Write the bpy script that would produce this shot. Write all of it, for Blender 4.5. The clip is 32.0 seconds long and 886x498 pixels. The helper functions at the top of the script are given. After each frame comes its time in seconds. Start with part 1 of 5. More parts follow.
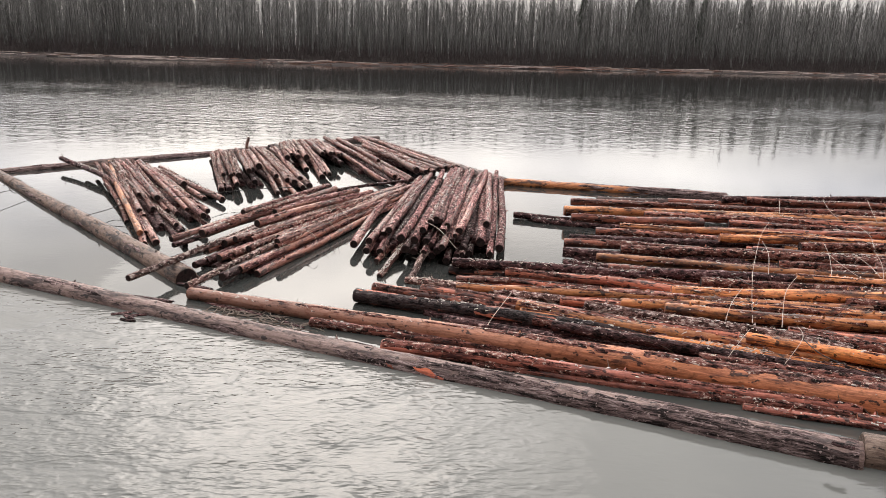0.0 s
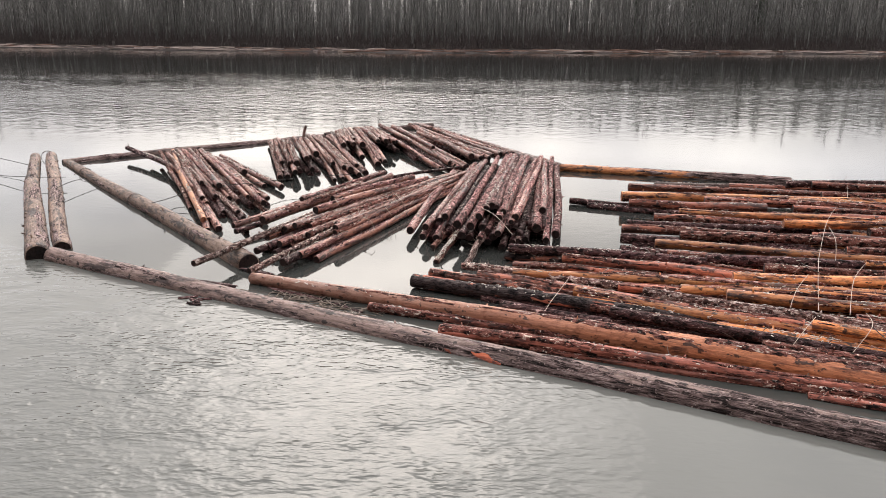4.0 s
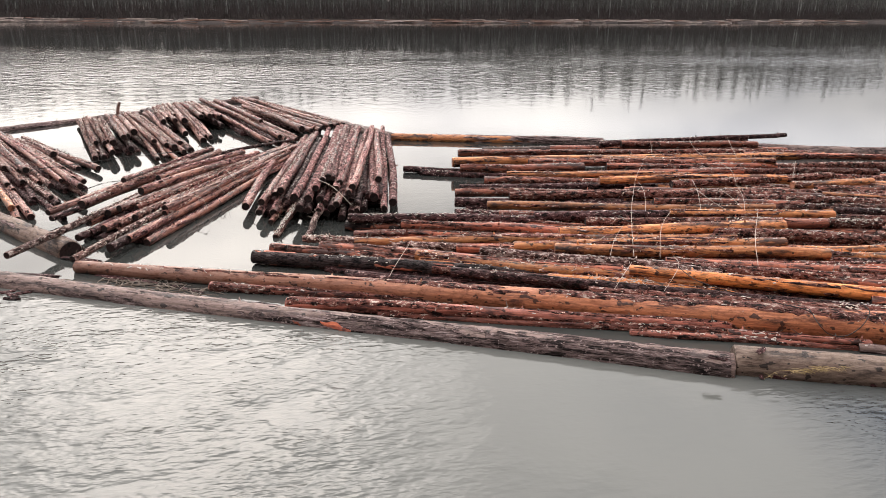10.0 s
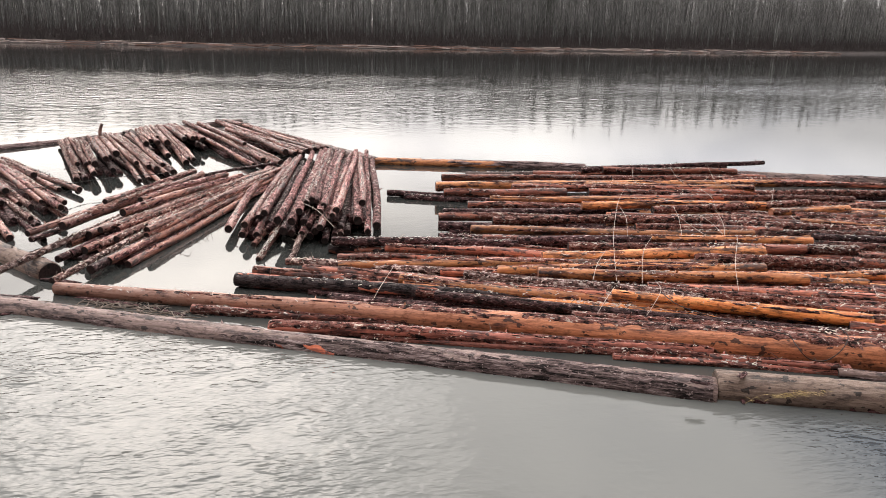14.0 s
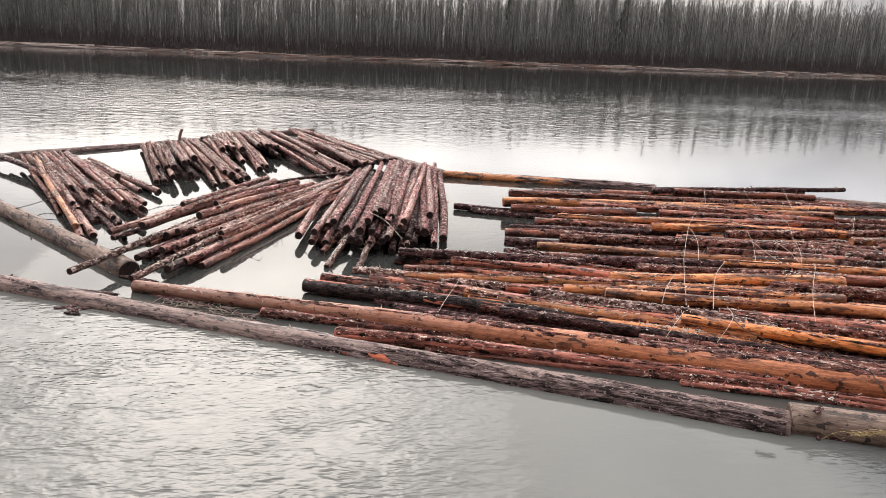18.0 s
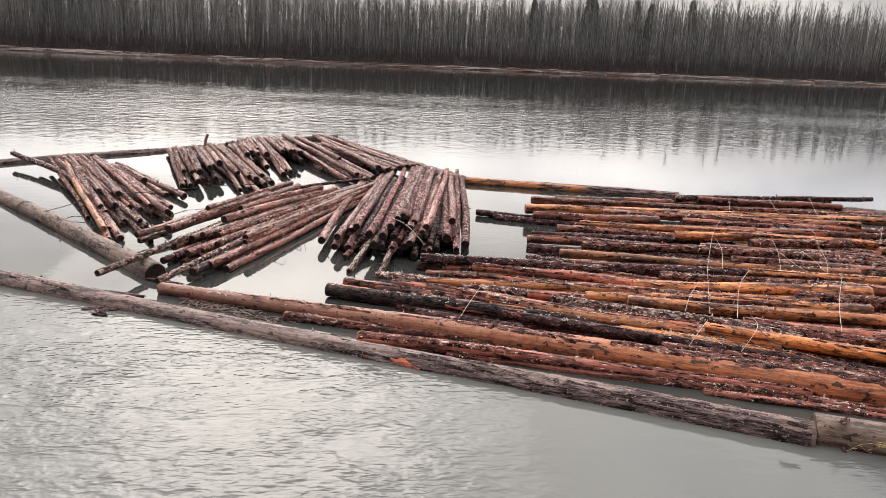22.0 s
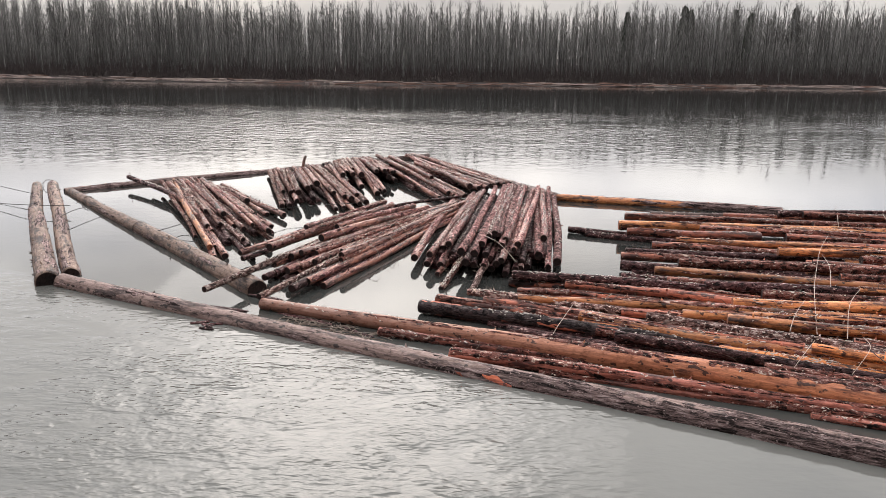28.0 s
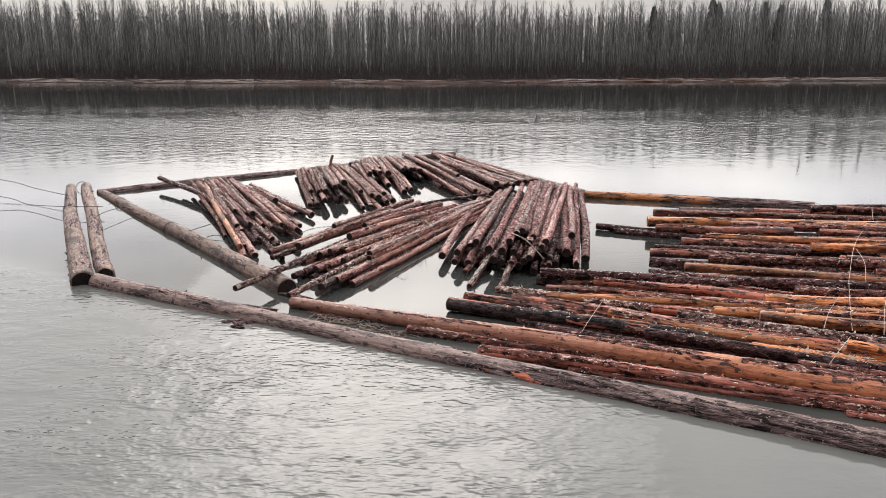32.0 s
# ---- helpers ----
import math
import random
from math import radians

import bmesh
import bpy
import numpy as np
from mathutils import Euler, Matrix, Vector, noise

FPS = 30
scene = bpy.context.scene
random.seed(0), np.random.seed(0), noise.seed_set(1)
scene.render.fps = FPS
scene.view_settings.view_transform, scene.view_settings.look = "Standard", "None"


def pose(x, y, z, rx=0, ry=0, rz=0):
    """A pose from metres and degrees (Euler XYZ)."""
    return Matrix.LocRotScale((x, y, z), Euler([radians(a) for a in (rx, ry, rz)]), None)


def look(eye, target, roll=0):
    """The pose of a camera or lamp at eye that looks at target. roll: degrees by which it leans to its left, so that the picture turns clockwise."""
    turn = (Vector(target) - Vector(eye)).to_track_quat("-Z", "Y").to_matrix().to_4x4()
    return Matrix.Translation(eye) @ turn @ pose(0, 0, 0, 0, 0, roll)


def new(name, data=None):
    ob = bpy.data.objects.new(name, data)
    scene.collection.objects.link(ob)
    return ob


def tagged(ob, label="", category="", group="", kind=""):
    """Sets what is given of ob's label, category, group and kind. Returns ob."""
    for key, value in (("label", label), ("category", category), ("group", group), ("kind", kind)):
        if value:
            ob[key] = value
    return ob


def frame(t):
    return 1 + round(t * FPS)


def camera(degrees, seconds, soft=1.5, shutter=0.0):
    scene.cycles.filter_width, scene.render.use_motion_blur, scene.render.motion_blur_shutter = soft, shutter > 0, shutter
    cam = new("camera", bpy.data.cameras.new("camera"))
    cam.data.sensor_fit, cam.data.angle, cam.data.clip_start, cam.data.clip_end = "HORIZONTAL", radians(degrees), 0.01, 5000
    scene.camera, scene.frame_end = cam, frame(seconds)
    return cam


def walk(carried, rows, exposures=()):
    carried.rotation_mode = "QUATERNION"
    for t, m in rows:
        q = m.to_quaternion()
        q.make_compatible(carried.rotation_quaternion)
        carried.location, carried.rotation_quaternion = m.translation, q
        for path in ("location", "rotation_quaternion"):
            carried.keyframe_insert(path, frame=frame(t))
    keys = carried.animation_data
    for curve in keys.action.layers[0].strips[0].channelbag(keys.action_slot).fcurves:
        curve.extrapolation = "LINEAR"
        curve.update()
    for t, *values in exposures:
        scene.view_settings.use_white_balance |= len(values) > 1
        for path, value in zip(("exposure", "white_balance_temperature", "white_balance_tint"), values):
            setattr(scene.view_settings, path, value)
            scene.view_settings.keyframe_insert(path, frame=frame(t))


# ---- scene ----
EXPOSURE = 0.24
cam = camera(61.45, 32.0, soft=0.85)
PATH = [
    (0, (0.284, 0.362, 5.804), (0.3091, 2.2870, 5.2624), 1.62),
    (0.5, (0.273, 0.354, 5.804), (0.2768, 2.2782, 5.2585), 1.36),
    (1, (0.262, 0.339, 5.802), (0.2597, 2.2638, 5.2572), 1.24),
    (1.5, (0.247, 0.327, 5.807), (0.2354, 2.2554, 5.2750), 1.19),
    (2, (0.235, 0.316, 5.810), (0.2095, 2.2426, 5.2745), 1.22),
    (2.5, (0.231, 0.305, 5.808), (0.1885, 2.2259, 5.2522), 1.43),
    (3, (0.232, 0.300, 5.810), (0.1492, 2.2135, 5.2341), 0.89),
    (3.5, (0.225, 0.294, 5.809), (0.0958, 2.2025, 5.2264), 0.29),
    (5.5, (0.074, 0.239, 5.748), (0.0341, 2.1637, 5.2042), 1.20),
    (6, (0.057, 0.218, 5.745), (0.0021, 2.1428, 5.2043), 0.97),
    (6.5, (0.048, 0.183, 5.753), (0.0074, 2.1092, 5.2158), 0.96),
    (7, (0.032, 0.138, 5.769), (0.0307, 2.0618, 5.2226), 1.48),
    (7.5, (0.024, 0.082, 5.794), (0.1326, 1.9955, 5.2224), 1.69),
    (8, (0.030, 0.040, 5.809), (0.2038, 1.9495, 5.2384), 1.56),
    (8.5, (0.025, 0.024, 5.814), (0.2490, 1.9246, 5.2326), 1.23),
    (9, (0.024, 0.022, 5.807), (0.2982, 1.9058, 5.1932), 0.97),
    (9.5, (0.026, 0.020, 5.800), (0.3296, 1.8930, 5.1674), 0.68),
    (10, (0.027, 0.020, 5.797), (0.3520, 1.8854, 5.1526), 0.69),
    (10.5, (0.019, 0.014, 5.798), (0.3578, 1.8767, 5.1541), 0.97),
    (11, (0.009, 0.012, 5.807), (0.3194, 1.8875, 5.1850), 0.52),
    (11.5, (0.004, 0.018, 5.810), (0.2796, 1.9051, 5.2089), -0.06),
    (12, (-0.001, 0.013, 5.811), (0.2882, 1.8998, 5.2130), 0.01),
    (12.5, (0.001, 0.007, 5.807), (0.3111, 1.8871, 5.1999), 0.23),
    (13, (0.000, -0.000, 5.800), (0.3330, 1.8757, 5.1910), 0.43),
    (13.5, (-0.010, -0.009, 5.795), (0.3452, 1.8710, 5.2105), 0.98),
    (15.5, (-0.066, -0.010, 5.789), (0.3695, 1.8544, 5.2091), 2.25),
    (16, (-0.075, -0.014, 5.796), (0.3904, 1.8416, 5.2135), 2.59),
    (16.5, (-0.092, -0.023, 5.800), (0.4056, 1.8173, 5.1954), 3.12),
    (17, (-0.119, -0.026, 5.804), (0.3490, 1.8220, 5.1982), 3.22),
    (17.5, (-0.147, -0.006, 5.805), (0.1641, 1.8840, 5.2290), 2.63),
    (18, (-0.159, -0.007, 5.801), (0.0557, 1.9033, 5.2498), 2.61),
    (18.5, (-0.161, -0.021, 5.796), (0.0026, 1.8947, 5.2448), 2.48),
    (19, (-0.164, -0.025, 5.794), (-0.0312, 1.8883, 5.2287), 2.36),
    (19.5, (-0.177, -0.033, 5.793), (-0.0467, 1.8788, 5.2197), 2.71),
    (20, (-0.184, -0.033, 5.788), (-0.0463, 1.8808, 5.2248), 2.90),
    (20.5, (-0.191, -0.041, 5.788), (-0.0420, 1.8726, 5.2279), 2.72),
    (21, (-0.192, -0.048, 5.787), (-0.0355, 1.8670, 5.2325), 2.61),
    (21.5, (-0.191, -0.047, 5.784), (-0.0331, 1.8705, 5.2381), 2.59),
    (22, (-0.199, -0.057, 5.789), (-0.0400, 1.8630, 5.2528), 2.72),
    (22.5, (-0.206, -0.063, 5.793), (-0.0569, 1.8581, 5.2566), 2.45),
    (23, (-0.212, -0.070, 5.791), (-0.0729, 1.8515, 5.2540), 1.99),
    (23.5, (-0.217, -0.071, 5.792), (-0.0840, 1.8513, 5.2571), 1.59),
    (24, (-0.212, -0.076, 5.793), (-0.0912, 1.8501, 5.2697), 1.62),
    (24.5, (-0.213, -0.083, 5.792), (-0.1209, 1.8504, 5.2885), 1.82),
    (25, (-0.211, -0.097, 5.798), (-0.1577, 1.8373, 5.2920), 1.68),
    (25.5, (-0.215, -0.112, 5.800), (-0.1928, 1.8186, 5.2779), 1.57),
    (27.5, (-0.213, -0.153, 5.810), (-0.2839, 1.7813, 5.3059), 0.70),
    (28, (-0.214, -0.156, 5.808), (-0.2999, 1.7796, 5.3101), 0.75),
    (28.5, (-0.217, -0.161, 5.805), (-0.3100, 1.7734, 5.3068), 1.15),
    (29, (-0.220, -0.171, 5.806), (-0.3112, 1.7609, 5.2963), 1.20),
    (29.5, (-0.233, -0.184, 5.811), (-0.3059, 1.7435, 5.2844), 1.08),
    (30, (-0.245, -0.204, 5.809), (-0.3074, 1.7222, 5.2740), 0.93),
    (30.5, (-0.247, -0.219, 5.810), (-0.3144, 1.7108, 5.2891), 0.56),
    (31, (-0.249, -0.215, 5.813), (-0.3408, 1.7205, 5.3165), -0.69),
    (31.5, (-0.245, -0.202, 5.812), (-0.3786, 1.7308, 5.3138), -0.80),
    (32, (-0.256, -0.186, 5.810), (-0.4115, 1.7436, 5.3068), -0.17),
]
walk(cam, [(t, look(eye, target, roll)) for t, eye, target, roll in PATH], exposures=[(0.0, EXPOSURE, 6660, 11), (8.0, EXPOSURE, 6660, 11), (11.0, EXPOSURE + 0.12, 6660, 11), (17.0, EXPOSURE + 0.12, 6660, 11), (21.0, EXPOSURE + 0.05, 6660, 11), (25.0, EXPOSURE, 6660, 11), (28.5, EXPOSURE - 0.06, 6540, 11), (32.0, EXPOSURE - 0.06, 6520, 11)])

# ---- world and sun: bright overcast, the sun behind thin cloud across the river ----
SUN_ELEVATION, SUN_AZIMUTH = radians(31.0), radians(9.0)
world = bpy.data.worlds.new("overcast_sky")
scene.world = world
world.use_nodes = True
wn, wl = world.node_tree.nodes, world.node_tree.links
wn.clear()
sky = wn.new("ShaderNodeTexSky")
sky.sky_type, sky.sun_disc = "NISHITA", False
sky.sun_elevation, sky.sun_rotation = SUN_ELEVATION, -SUN_AZIMUTH
sky.dust_density, sky.air_density = 4.0, 1.0
sky_gain = wn.new("ShaderNodeVectorMath")
sky_gain.operation = "SCALE"
sky_gain.inputs["Scale"].default_value = 0.09
wl.new(sky.outputs[0], sky_gain.inputs[0])
sky_co = wn.new("ShaderNodeTexCoord")
sky_map = wn.new("ShaderNodeMapping")
sky_map.inputs["Scale"].default_value = (1.0, 1.0, 2.6)
wl.new(sky_co.outputs["Generated"], sky_map.inputs[0])
clouds = wn.new("ShaderNodeTexNoise")
clouds.inputs["Scale"].default_value, clouds.inputs["Detail"].default_value = 2.6, 6.0
clouds.inputs["Roughness"].default_value = 0.55
wl.new(sky_map.outputs[0], clouds.inputs[0])
cloud_ramp = wn.new("ShaderNodeValToRGB")
cloud_ramp.color_ramp.elements[0].position, cloud_ramp.color_ramp.elements[0].color = 0.36, (0.56, 0.565, 0.60, 1)
cloud_ramp.color_ramp.elements[1].position, cloud_ramp.color_ramp.elements[1].color = 0.62, (1.0, 0.975, 0.95, 1)
wl.new(clouds.outputs[0], cloud_ramp.inputs[0])
cover = wn.new("ShaderNodeMixRGB")
cover.inputs[0].default_value = 0.92
wl.new(sky_gain.outputs[0], cover.inputs[1])
wl.new(cloud_ramp.outputs[0], cover.inputs[2])
# An overcast sky is about three times as bright overhead as at the horizon.
sky_up = wn.new("ShaderNodeSeparateXYZ")
wl.new(sky_co.outputs["Generated"], sky_up.inputs[0])
sky_rise = wn.new("ShaderNodeValToRGB")
rise = sky_rise.color_ramp.elements
rise[0].position, rise[0].color = 0.0, (0.150, 0.150, 0.150, 1)
rise[1].position, rise[1].color = 1.0, (0.70, 0.70, 0.70, 1)
for at, value in ((0.065, 0.140), (0.115, 0.25), (0.160, 0.52), (0.205, 0.47), (0.27, 0.35), (0.36, 0.38), (0.52, 0.62)):
    rise.new(at).color = (value, value, value, 1)
wl.new(sky_up.outputs["Z"], sky_rise.inputs[0])
# The cloud glows in a wide ring round the hidden sun.
sun_way = Vector((-math.sin(SUN_AZIMUTH) * math.cos(SUN_ELEVATION), math.cos(SUN_AZIMUTH) * math.cos(SUN_ELEVATION), math.sin(SUN_ELEVATION)))
toward = wn.new("ShaderNodeVectorMath")
toward.operation = "DOT_PRODUCT"
toward.inputs[1].default_value = sun_way
wl.new(sky_co.outputs["Generated"], toward.inputs[0])
aureole = wn.new("ShaderNodeMapRange")
aureole.interpolation_type = "SMOOTHSTEP"
aureole.inputs["From Min"].default_value, aureole.inputs["From Max"].default_value = -0.45, 1.0
aureole.inputs["To Min"].default_value, aureole.inputs["To Max"].default_value = 0.90, 5.0
wl.new(toward.outputs["Value"], aureole.inputs[0])
# Nearer to it the cloud is thinner and brighter still.
thin = wn.new("ShaderNodeMapRange")
thin.interpolation_type = "SMOOTHSTEP"
thin.inputs["From Min"].default_value, thin.inputs["From Max"].default_value = 0.950, 1.0
thin.inputs["To Min"].default_value, thin.inputs["To Max"].default_value = 0.0, 7.5
wl.new(toward.outputs["Value"], thin.inputs[0])
glow = wn.new("ShaderNodeMath")
glow.operation = "ADD"
wl.new(aureole.outputs[0], glow.inputs[0])
wl.new(thin.outputs[0], glow.inputs[1])
sky_level = wn.new("ShaderNodeMath")
sky_level.operation = "MULTIPLY"
wl.new(sky_rise.outputs[0], sky_level.inputs[0])
wl.new(glow.outputs[0], sky_level.inputs[1])
sky_out = wn.new("ShaderNodeBackground")
wl.new(sky_level.outputs[0], sky_out.inputs["Strength"])
wl.new(cover.outputs[0], sky_out.inputs[0])
wl.new(sky_out.outputs[0], wn.new("ShaderNodeOutputWorld").inputs[0])

sun = new("sun", bpy.data.lights.new("sun", "SUN"))
sun.data.energy, sun.data.angle, sun.data.color = 0.30, radians(40), (1.0, 0.96, 0.90)
sun.matrix_world = look((60 * math.sin(-SUN_AZIMUTH), 60 * math.cos(SUN_AZIMUTH), 60 * math.tan(SUN_ELEVATION)), (0, 0, 0))


# ---- materials ----
class Nodes:
    """A material with a Principled shader, and short ways to add nodes to it."""

    def __init__(self, name):
        self.m = bpy.data.materials.new(name)
        self.m.use_nodes = True
        self.n, self.l = self.m.node_tree.nodes, self.m.node_tree.links
        self.bsdf = self.n["Principled BSDF"]
        self.co = self.n.new("ShaderNodeTexCoord").outputs["Object"]

    def add(self, kind, **values):
        node = self.n.new(kind)
        for key, value in values.items():
            node.inputs[key.replace("_", " ")].default_value = value
        return node

    def place(self, scale, shift=True):
        """Object coordinates scaled, and shifted from object to object."""
        mp = self.add("ShaderNodeMapping", Scale=scale)
        self.l.new(self.co, mp.inputs[0])
        if shift:
            info = self.n.new("ShaderNodeObjectInfo")
            mul = self.n.new("ShaderNodeMath")
            mul.operation = "MULTIPLY"
            mul.inputs[1].default_value = 97.0
            self.l.new(info.outputs["Random"], mul.inputs[0])
            self.l.new(mul.outputs[0], mp.inputs["Location"])
        return mp.outputs[0]

    def noise(self, co, scale, detail=4.0, rough=0.55):
        node = self.add("ShaderNodeTexNoise", Scale=scale, Detail=detail, Roughness=rough)
        self.l.new(co, node.inputs["Vector"])
        return node.outputs[0]

    def ramp(self, value, *stops):
        node = self.n.new("ShaderNodeValToRGB")
        els = node.color_ramp.elements
        while len(els) < len(stops):
            els.new(0.5)
        for el, (pos, col) in zip(els, stops):
            el.position = pos
            el.color = (*col, 1) if isinstance(col, tuple) else (col, col, col, 1)
        self.l.new(value, node.inputs[0])
        return node.outputs[0]

    def mix(self, fac, a, b, blend="MIX"):
        node = self.n.new("ShaderNodeMixRGB")
        node.blend_type = blend
        for socket, v in zip(node.inputs, (fac, a, b)):
            if isinstance(v, tuple):
                socket.default_value = (*v, 1)
            elif isinstance(v, float):
                socket.default_value = v
            else:
                self.l.new(v, socket)
        return node.outputs[0]

    def tone(self, colour, low=0.75, high=1.25):
        """The colour made lighter or darker from object to object."""
        info = self.n.new("ShaderNodeObjectInfo")
        return self.mix(1.0, colour, self.ramp(info.outputs["Random"], (0.0, low), (1.0, high)), "MULTIPLY")

    def bump(self, height, strength=0.5, distance=0.02, normal=None):
        node = self.add("ShaderNodeBump", Strength=strength, Distance=distance)
        self.l.new(height, node.inputs["Height"])
        if normal is not None:
            self.l.new(normal, node.inputs["Normal"])
        return node.outputs[0]

    def done(self, colour, rough=0.7, normal=None):
        for v, key in ((colour, "Base Color"), (rough, "Roughness"), (normal, "Normal")):
            if v is None:
                continue
            if isinstance(v, (float, int)):
                self.bsdf.inputs[key].default_value = v
            elif isinstance(v, tuple):
                self.bsdf.inputs[key].default_value = (*v, 1)
            else:
                self.l.new(v, self.bsdf.inputs[key])
        return self.m


def bark_material(name, dark, mid, pale, light=0.60, rough=0.8, stretch=0.5, size=11.0):
    """Scaly bark: dark cracks, red-brown plates and pale flecks of lichen and torn bast."""
    k = Nodes(name)
    k.bsdf.inputs["Specular IOR Level"].default_value = 0.22
    plates = k.noise(k.place((stretch, 1.0, 1.0)), size, 6.0, 0.72)
    broad = k.noise(k.place((0.35, 1.0, 1.0)), 2.6, 4.0)
    scales = k.add("ShaderNodeTexVoronoi", Scale=size * 1.5, Randomness=1.0)
    scales.feature = "DISTANCE_TO_EDGE"
    k.l.new(k.place((stretch * 0.8, 1.0, 1.0)), scales.inputs["Vector"])
    seams = k.ramp(scales.outputs["Distance"], (0.0, 0.0), (0.11, 1.0))
    col = k.ramp(plates, (0.43, dark), (0.49, mid), (light, tuple(1.3 * c for c in mid)), (light + 0.05, pale))
    col = k.mix(k.ramp(broad, (0.44, 0.0), (0.68, 0.75)), col, k.ramp(plates, (0.45, tuple(0.4 * c for c in dark)), (0.62, mid)))
    col = k.mix(k.mix(1.0, seams, (0.68, 0.68, 0.68), "ADD"), tuple(0.6 * c for c in dark), col)
    spots = k.noise(k.place((0.8, 1.0, 1.0)), 17.0, 3.0, 0.6)
    col = k.mix(k.ramp(spots, (light + 0.05, 0.0), (light + 0.09, 0.95)), col, pale)
    relief = k.mix(0.35, plates, seams)
    return k.done(k.tone(col, 0.6, 1.25), k.ramp(plates, (0.42, 0.9), (0.60, rough - 0.2)), k.bump(relief, 1.0, 0.06))


def wood_material(name, pale, warm, stain, rough=0.45, stains=0.55, butt=None):
    """Peeled wood: long grain, warm and pale streaks, dark wet stains and small knots; butt is the colour of a weathered thin end."""
    k = Nodes(name)
    k.bsdf.inputs["Specular IOR Level"].default_value = 0.42
    grain = k.noise(k.place((0.07, 1.0, 1.0)), 22.0, 6.0, 0.72)
    streak = k.noise(k.place((0.20, 1.0, 1.0)), 5.0, 6.0, 0.72)
    mottle = k.noise(k.place((0.45, 1.0, 1.0)), 13.0, 5.0, 0.72)
    col = k.mix(k.ramp(grain, (0.40, 0.0), (0.60, 1.0)), warm, pale)
    if butt:
        along = k.n.new("ShaderNodeSeparateXYZ")
        k.l.new(k.co, along.inputs[0])
        worn = k.n.new("ShaderNodeMapRange")
        worn.inputs["From Min"].default_value, worn.inputs["From Max"].default_value = 1.0, -7.0
        k.l.new(along.outputs["X"], worn.inputs[0])
        col = k.mix(worn.outputs[0], col, k.mix(grain, tuple(0.6 * c for c in butt), butt))
    col = k.mix(k.ramp(mottle, (0.50, 0.0), (0.66, 0.8)), col, tuple(0.5 * c for c in warm))
    col = k.mix(k.ramp(streak, (stains - 0.05, 0.0), (stains + 0.06, 0.95)), col, stain)
    knots = k.noise(k.place((0.6, 1.0, 1.0)), 8.0, 3.0)
    col = k.mix(k.ramp(knots, (0.61, 0.0), (0.64, 0.9)), col, tuple(0.35 * c for c in stain))
    return k.done(k.tone(col, 0.5, 1.3), k.ramp(mottle, (0.35, rough - 0.12), (0.65, rough + 0.2)), k.bump(k.mix(0.5, grain, mottle), 1.0, 0.03))


GREY_BARK = bark_material("grey_flecked_bark", (0.026, 0.009, 0.009), (0.248, 0.099, 0.093), (0.935, 0.572, 0.530), 0.565)
BROWN_BARK = bark_material("brown_bark", (0.0094, 0.0036, 0.0030), (0.1887, 0.0647, 0.0490), (0.7820, 0.6412, 0.5422), 0.585, 0.60)
# Wet dark bark, made darker still for the shade in the gaps.
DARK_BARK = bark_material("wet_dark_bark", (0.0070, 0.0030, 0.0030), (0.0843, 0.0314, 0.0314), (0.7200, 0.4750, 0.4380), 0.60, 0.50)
BLACK_BARK = bark_material("black_wet_bark", (0.006, 0.004, 0.005), (0.040, 0.024, 0.024), (0.278, 0.214, 0.210), 0.66, 0.48)
BIRCH_BARK = bark_material("white_flecked_bark", (0.035, 0.018, 0.015), (0.219, 0.110, 0.095), (0.850, 0.695, 0.627), 0.54)
BOOM_BARK = bark_material("grey_furrowed_bark", (0.026, 0.016, 0.015), (0.238, 0.157, 0.149), (0.560, 0.414, 0.394), 0.56, 0.8, 0.14, 16.0)
TAN_WOOD = wood_material("tan_peeled_wood", (0.851, 0.357, 0.138), (0.587, 0.182, 0.063), (0.059, 0.019, 0.011), 0.42, 0.525)
ORANGE_WOOD = wood_material("orange_peeled_wood", (0.774, 0.294, 0.090), (0.511, 0.142, 0.038), (0.057, 0.017, 0.009), 0.42, 0.54)
RUST_WOOD = wood_material("rust_brown_wood", (0.631, 0.201, 0.116), (0.307, 0.080, 0.050), (0.048, 0.015, 0.012), 0.40, 0.52)
RED_WOOD = wood_material("red_brown_wood", (0.505, 0.166, 0.115), (0.279, 0.078, 0.052), (0.042, 0.012, 0.011), 0.45, 0.54)
GREY_WOOD = wood_material("weathered_grey_brown_wood", (0.280, 0.190, 0.168), (0.156, 0.100, 0.085), (0.034, 0.019, 0.018), 0.6, 0.535)
PALE_WOOD = wood_material("pale_grey_brown_wood", (0.245, 0.171, 0.131), (0.138, 0.086, 0.065), (0.045, 0.028, 0.022), 0.55)
SUN_GREY_WOOD = wood_material("yellowish_grey_wood", (0.283, 0.189, 0.141), (0.160, 0.096, 0.074), (0.031, 0.018, 0.016), 0.6, 0.535)
MAUVE_WOOD = wood_material("dull_pink_brown_wood", (0.528, 0.274, 0.226), (0.246, 0.104, 0.082), (0.059, 0.023, 0.020), 0.48, 0.53)
UMBER_WOOD = wood_material("dark_mauve_brown_wood", (0.400, 0.172, 0.121), (0.215, 0.078, 0.053), (0.032, 0.014, 0.012), 0.45, 0.53)
BIG_WOOD = wood_material("brown_peeled_wood", (0.611, 0.225, 0.104), (0.328, 0.102, 0.046), (0.066, 0.020, 0.013), 0.45, 0.60, (0.351, 0.180, 0.131))
END_DARK = wood_material("dark_wet_end_grain", (0.035, 0.015, 0.013), (0.020, 0.009, 0.008), (0.009, 0.005, 0.005), 0.8)
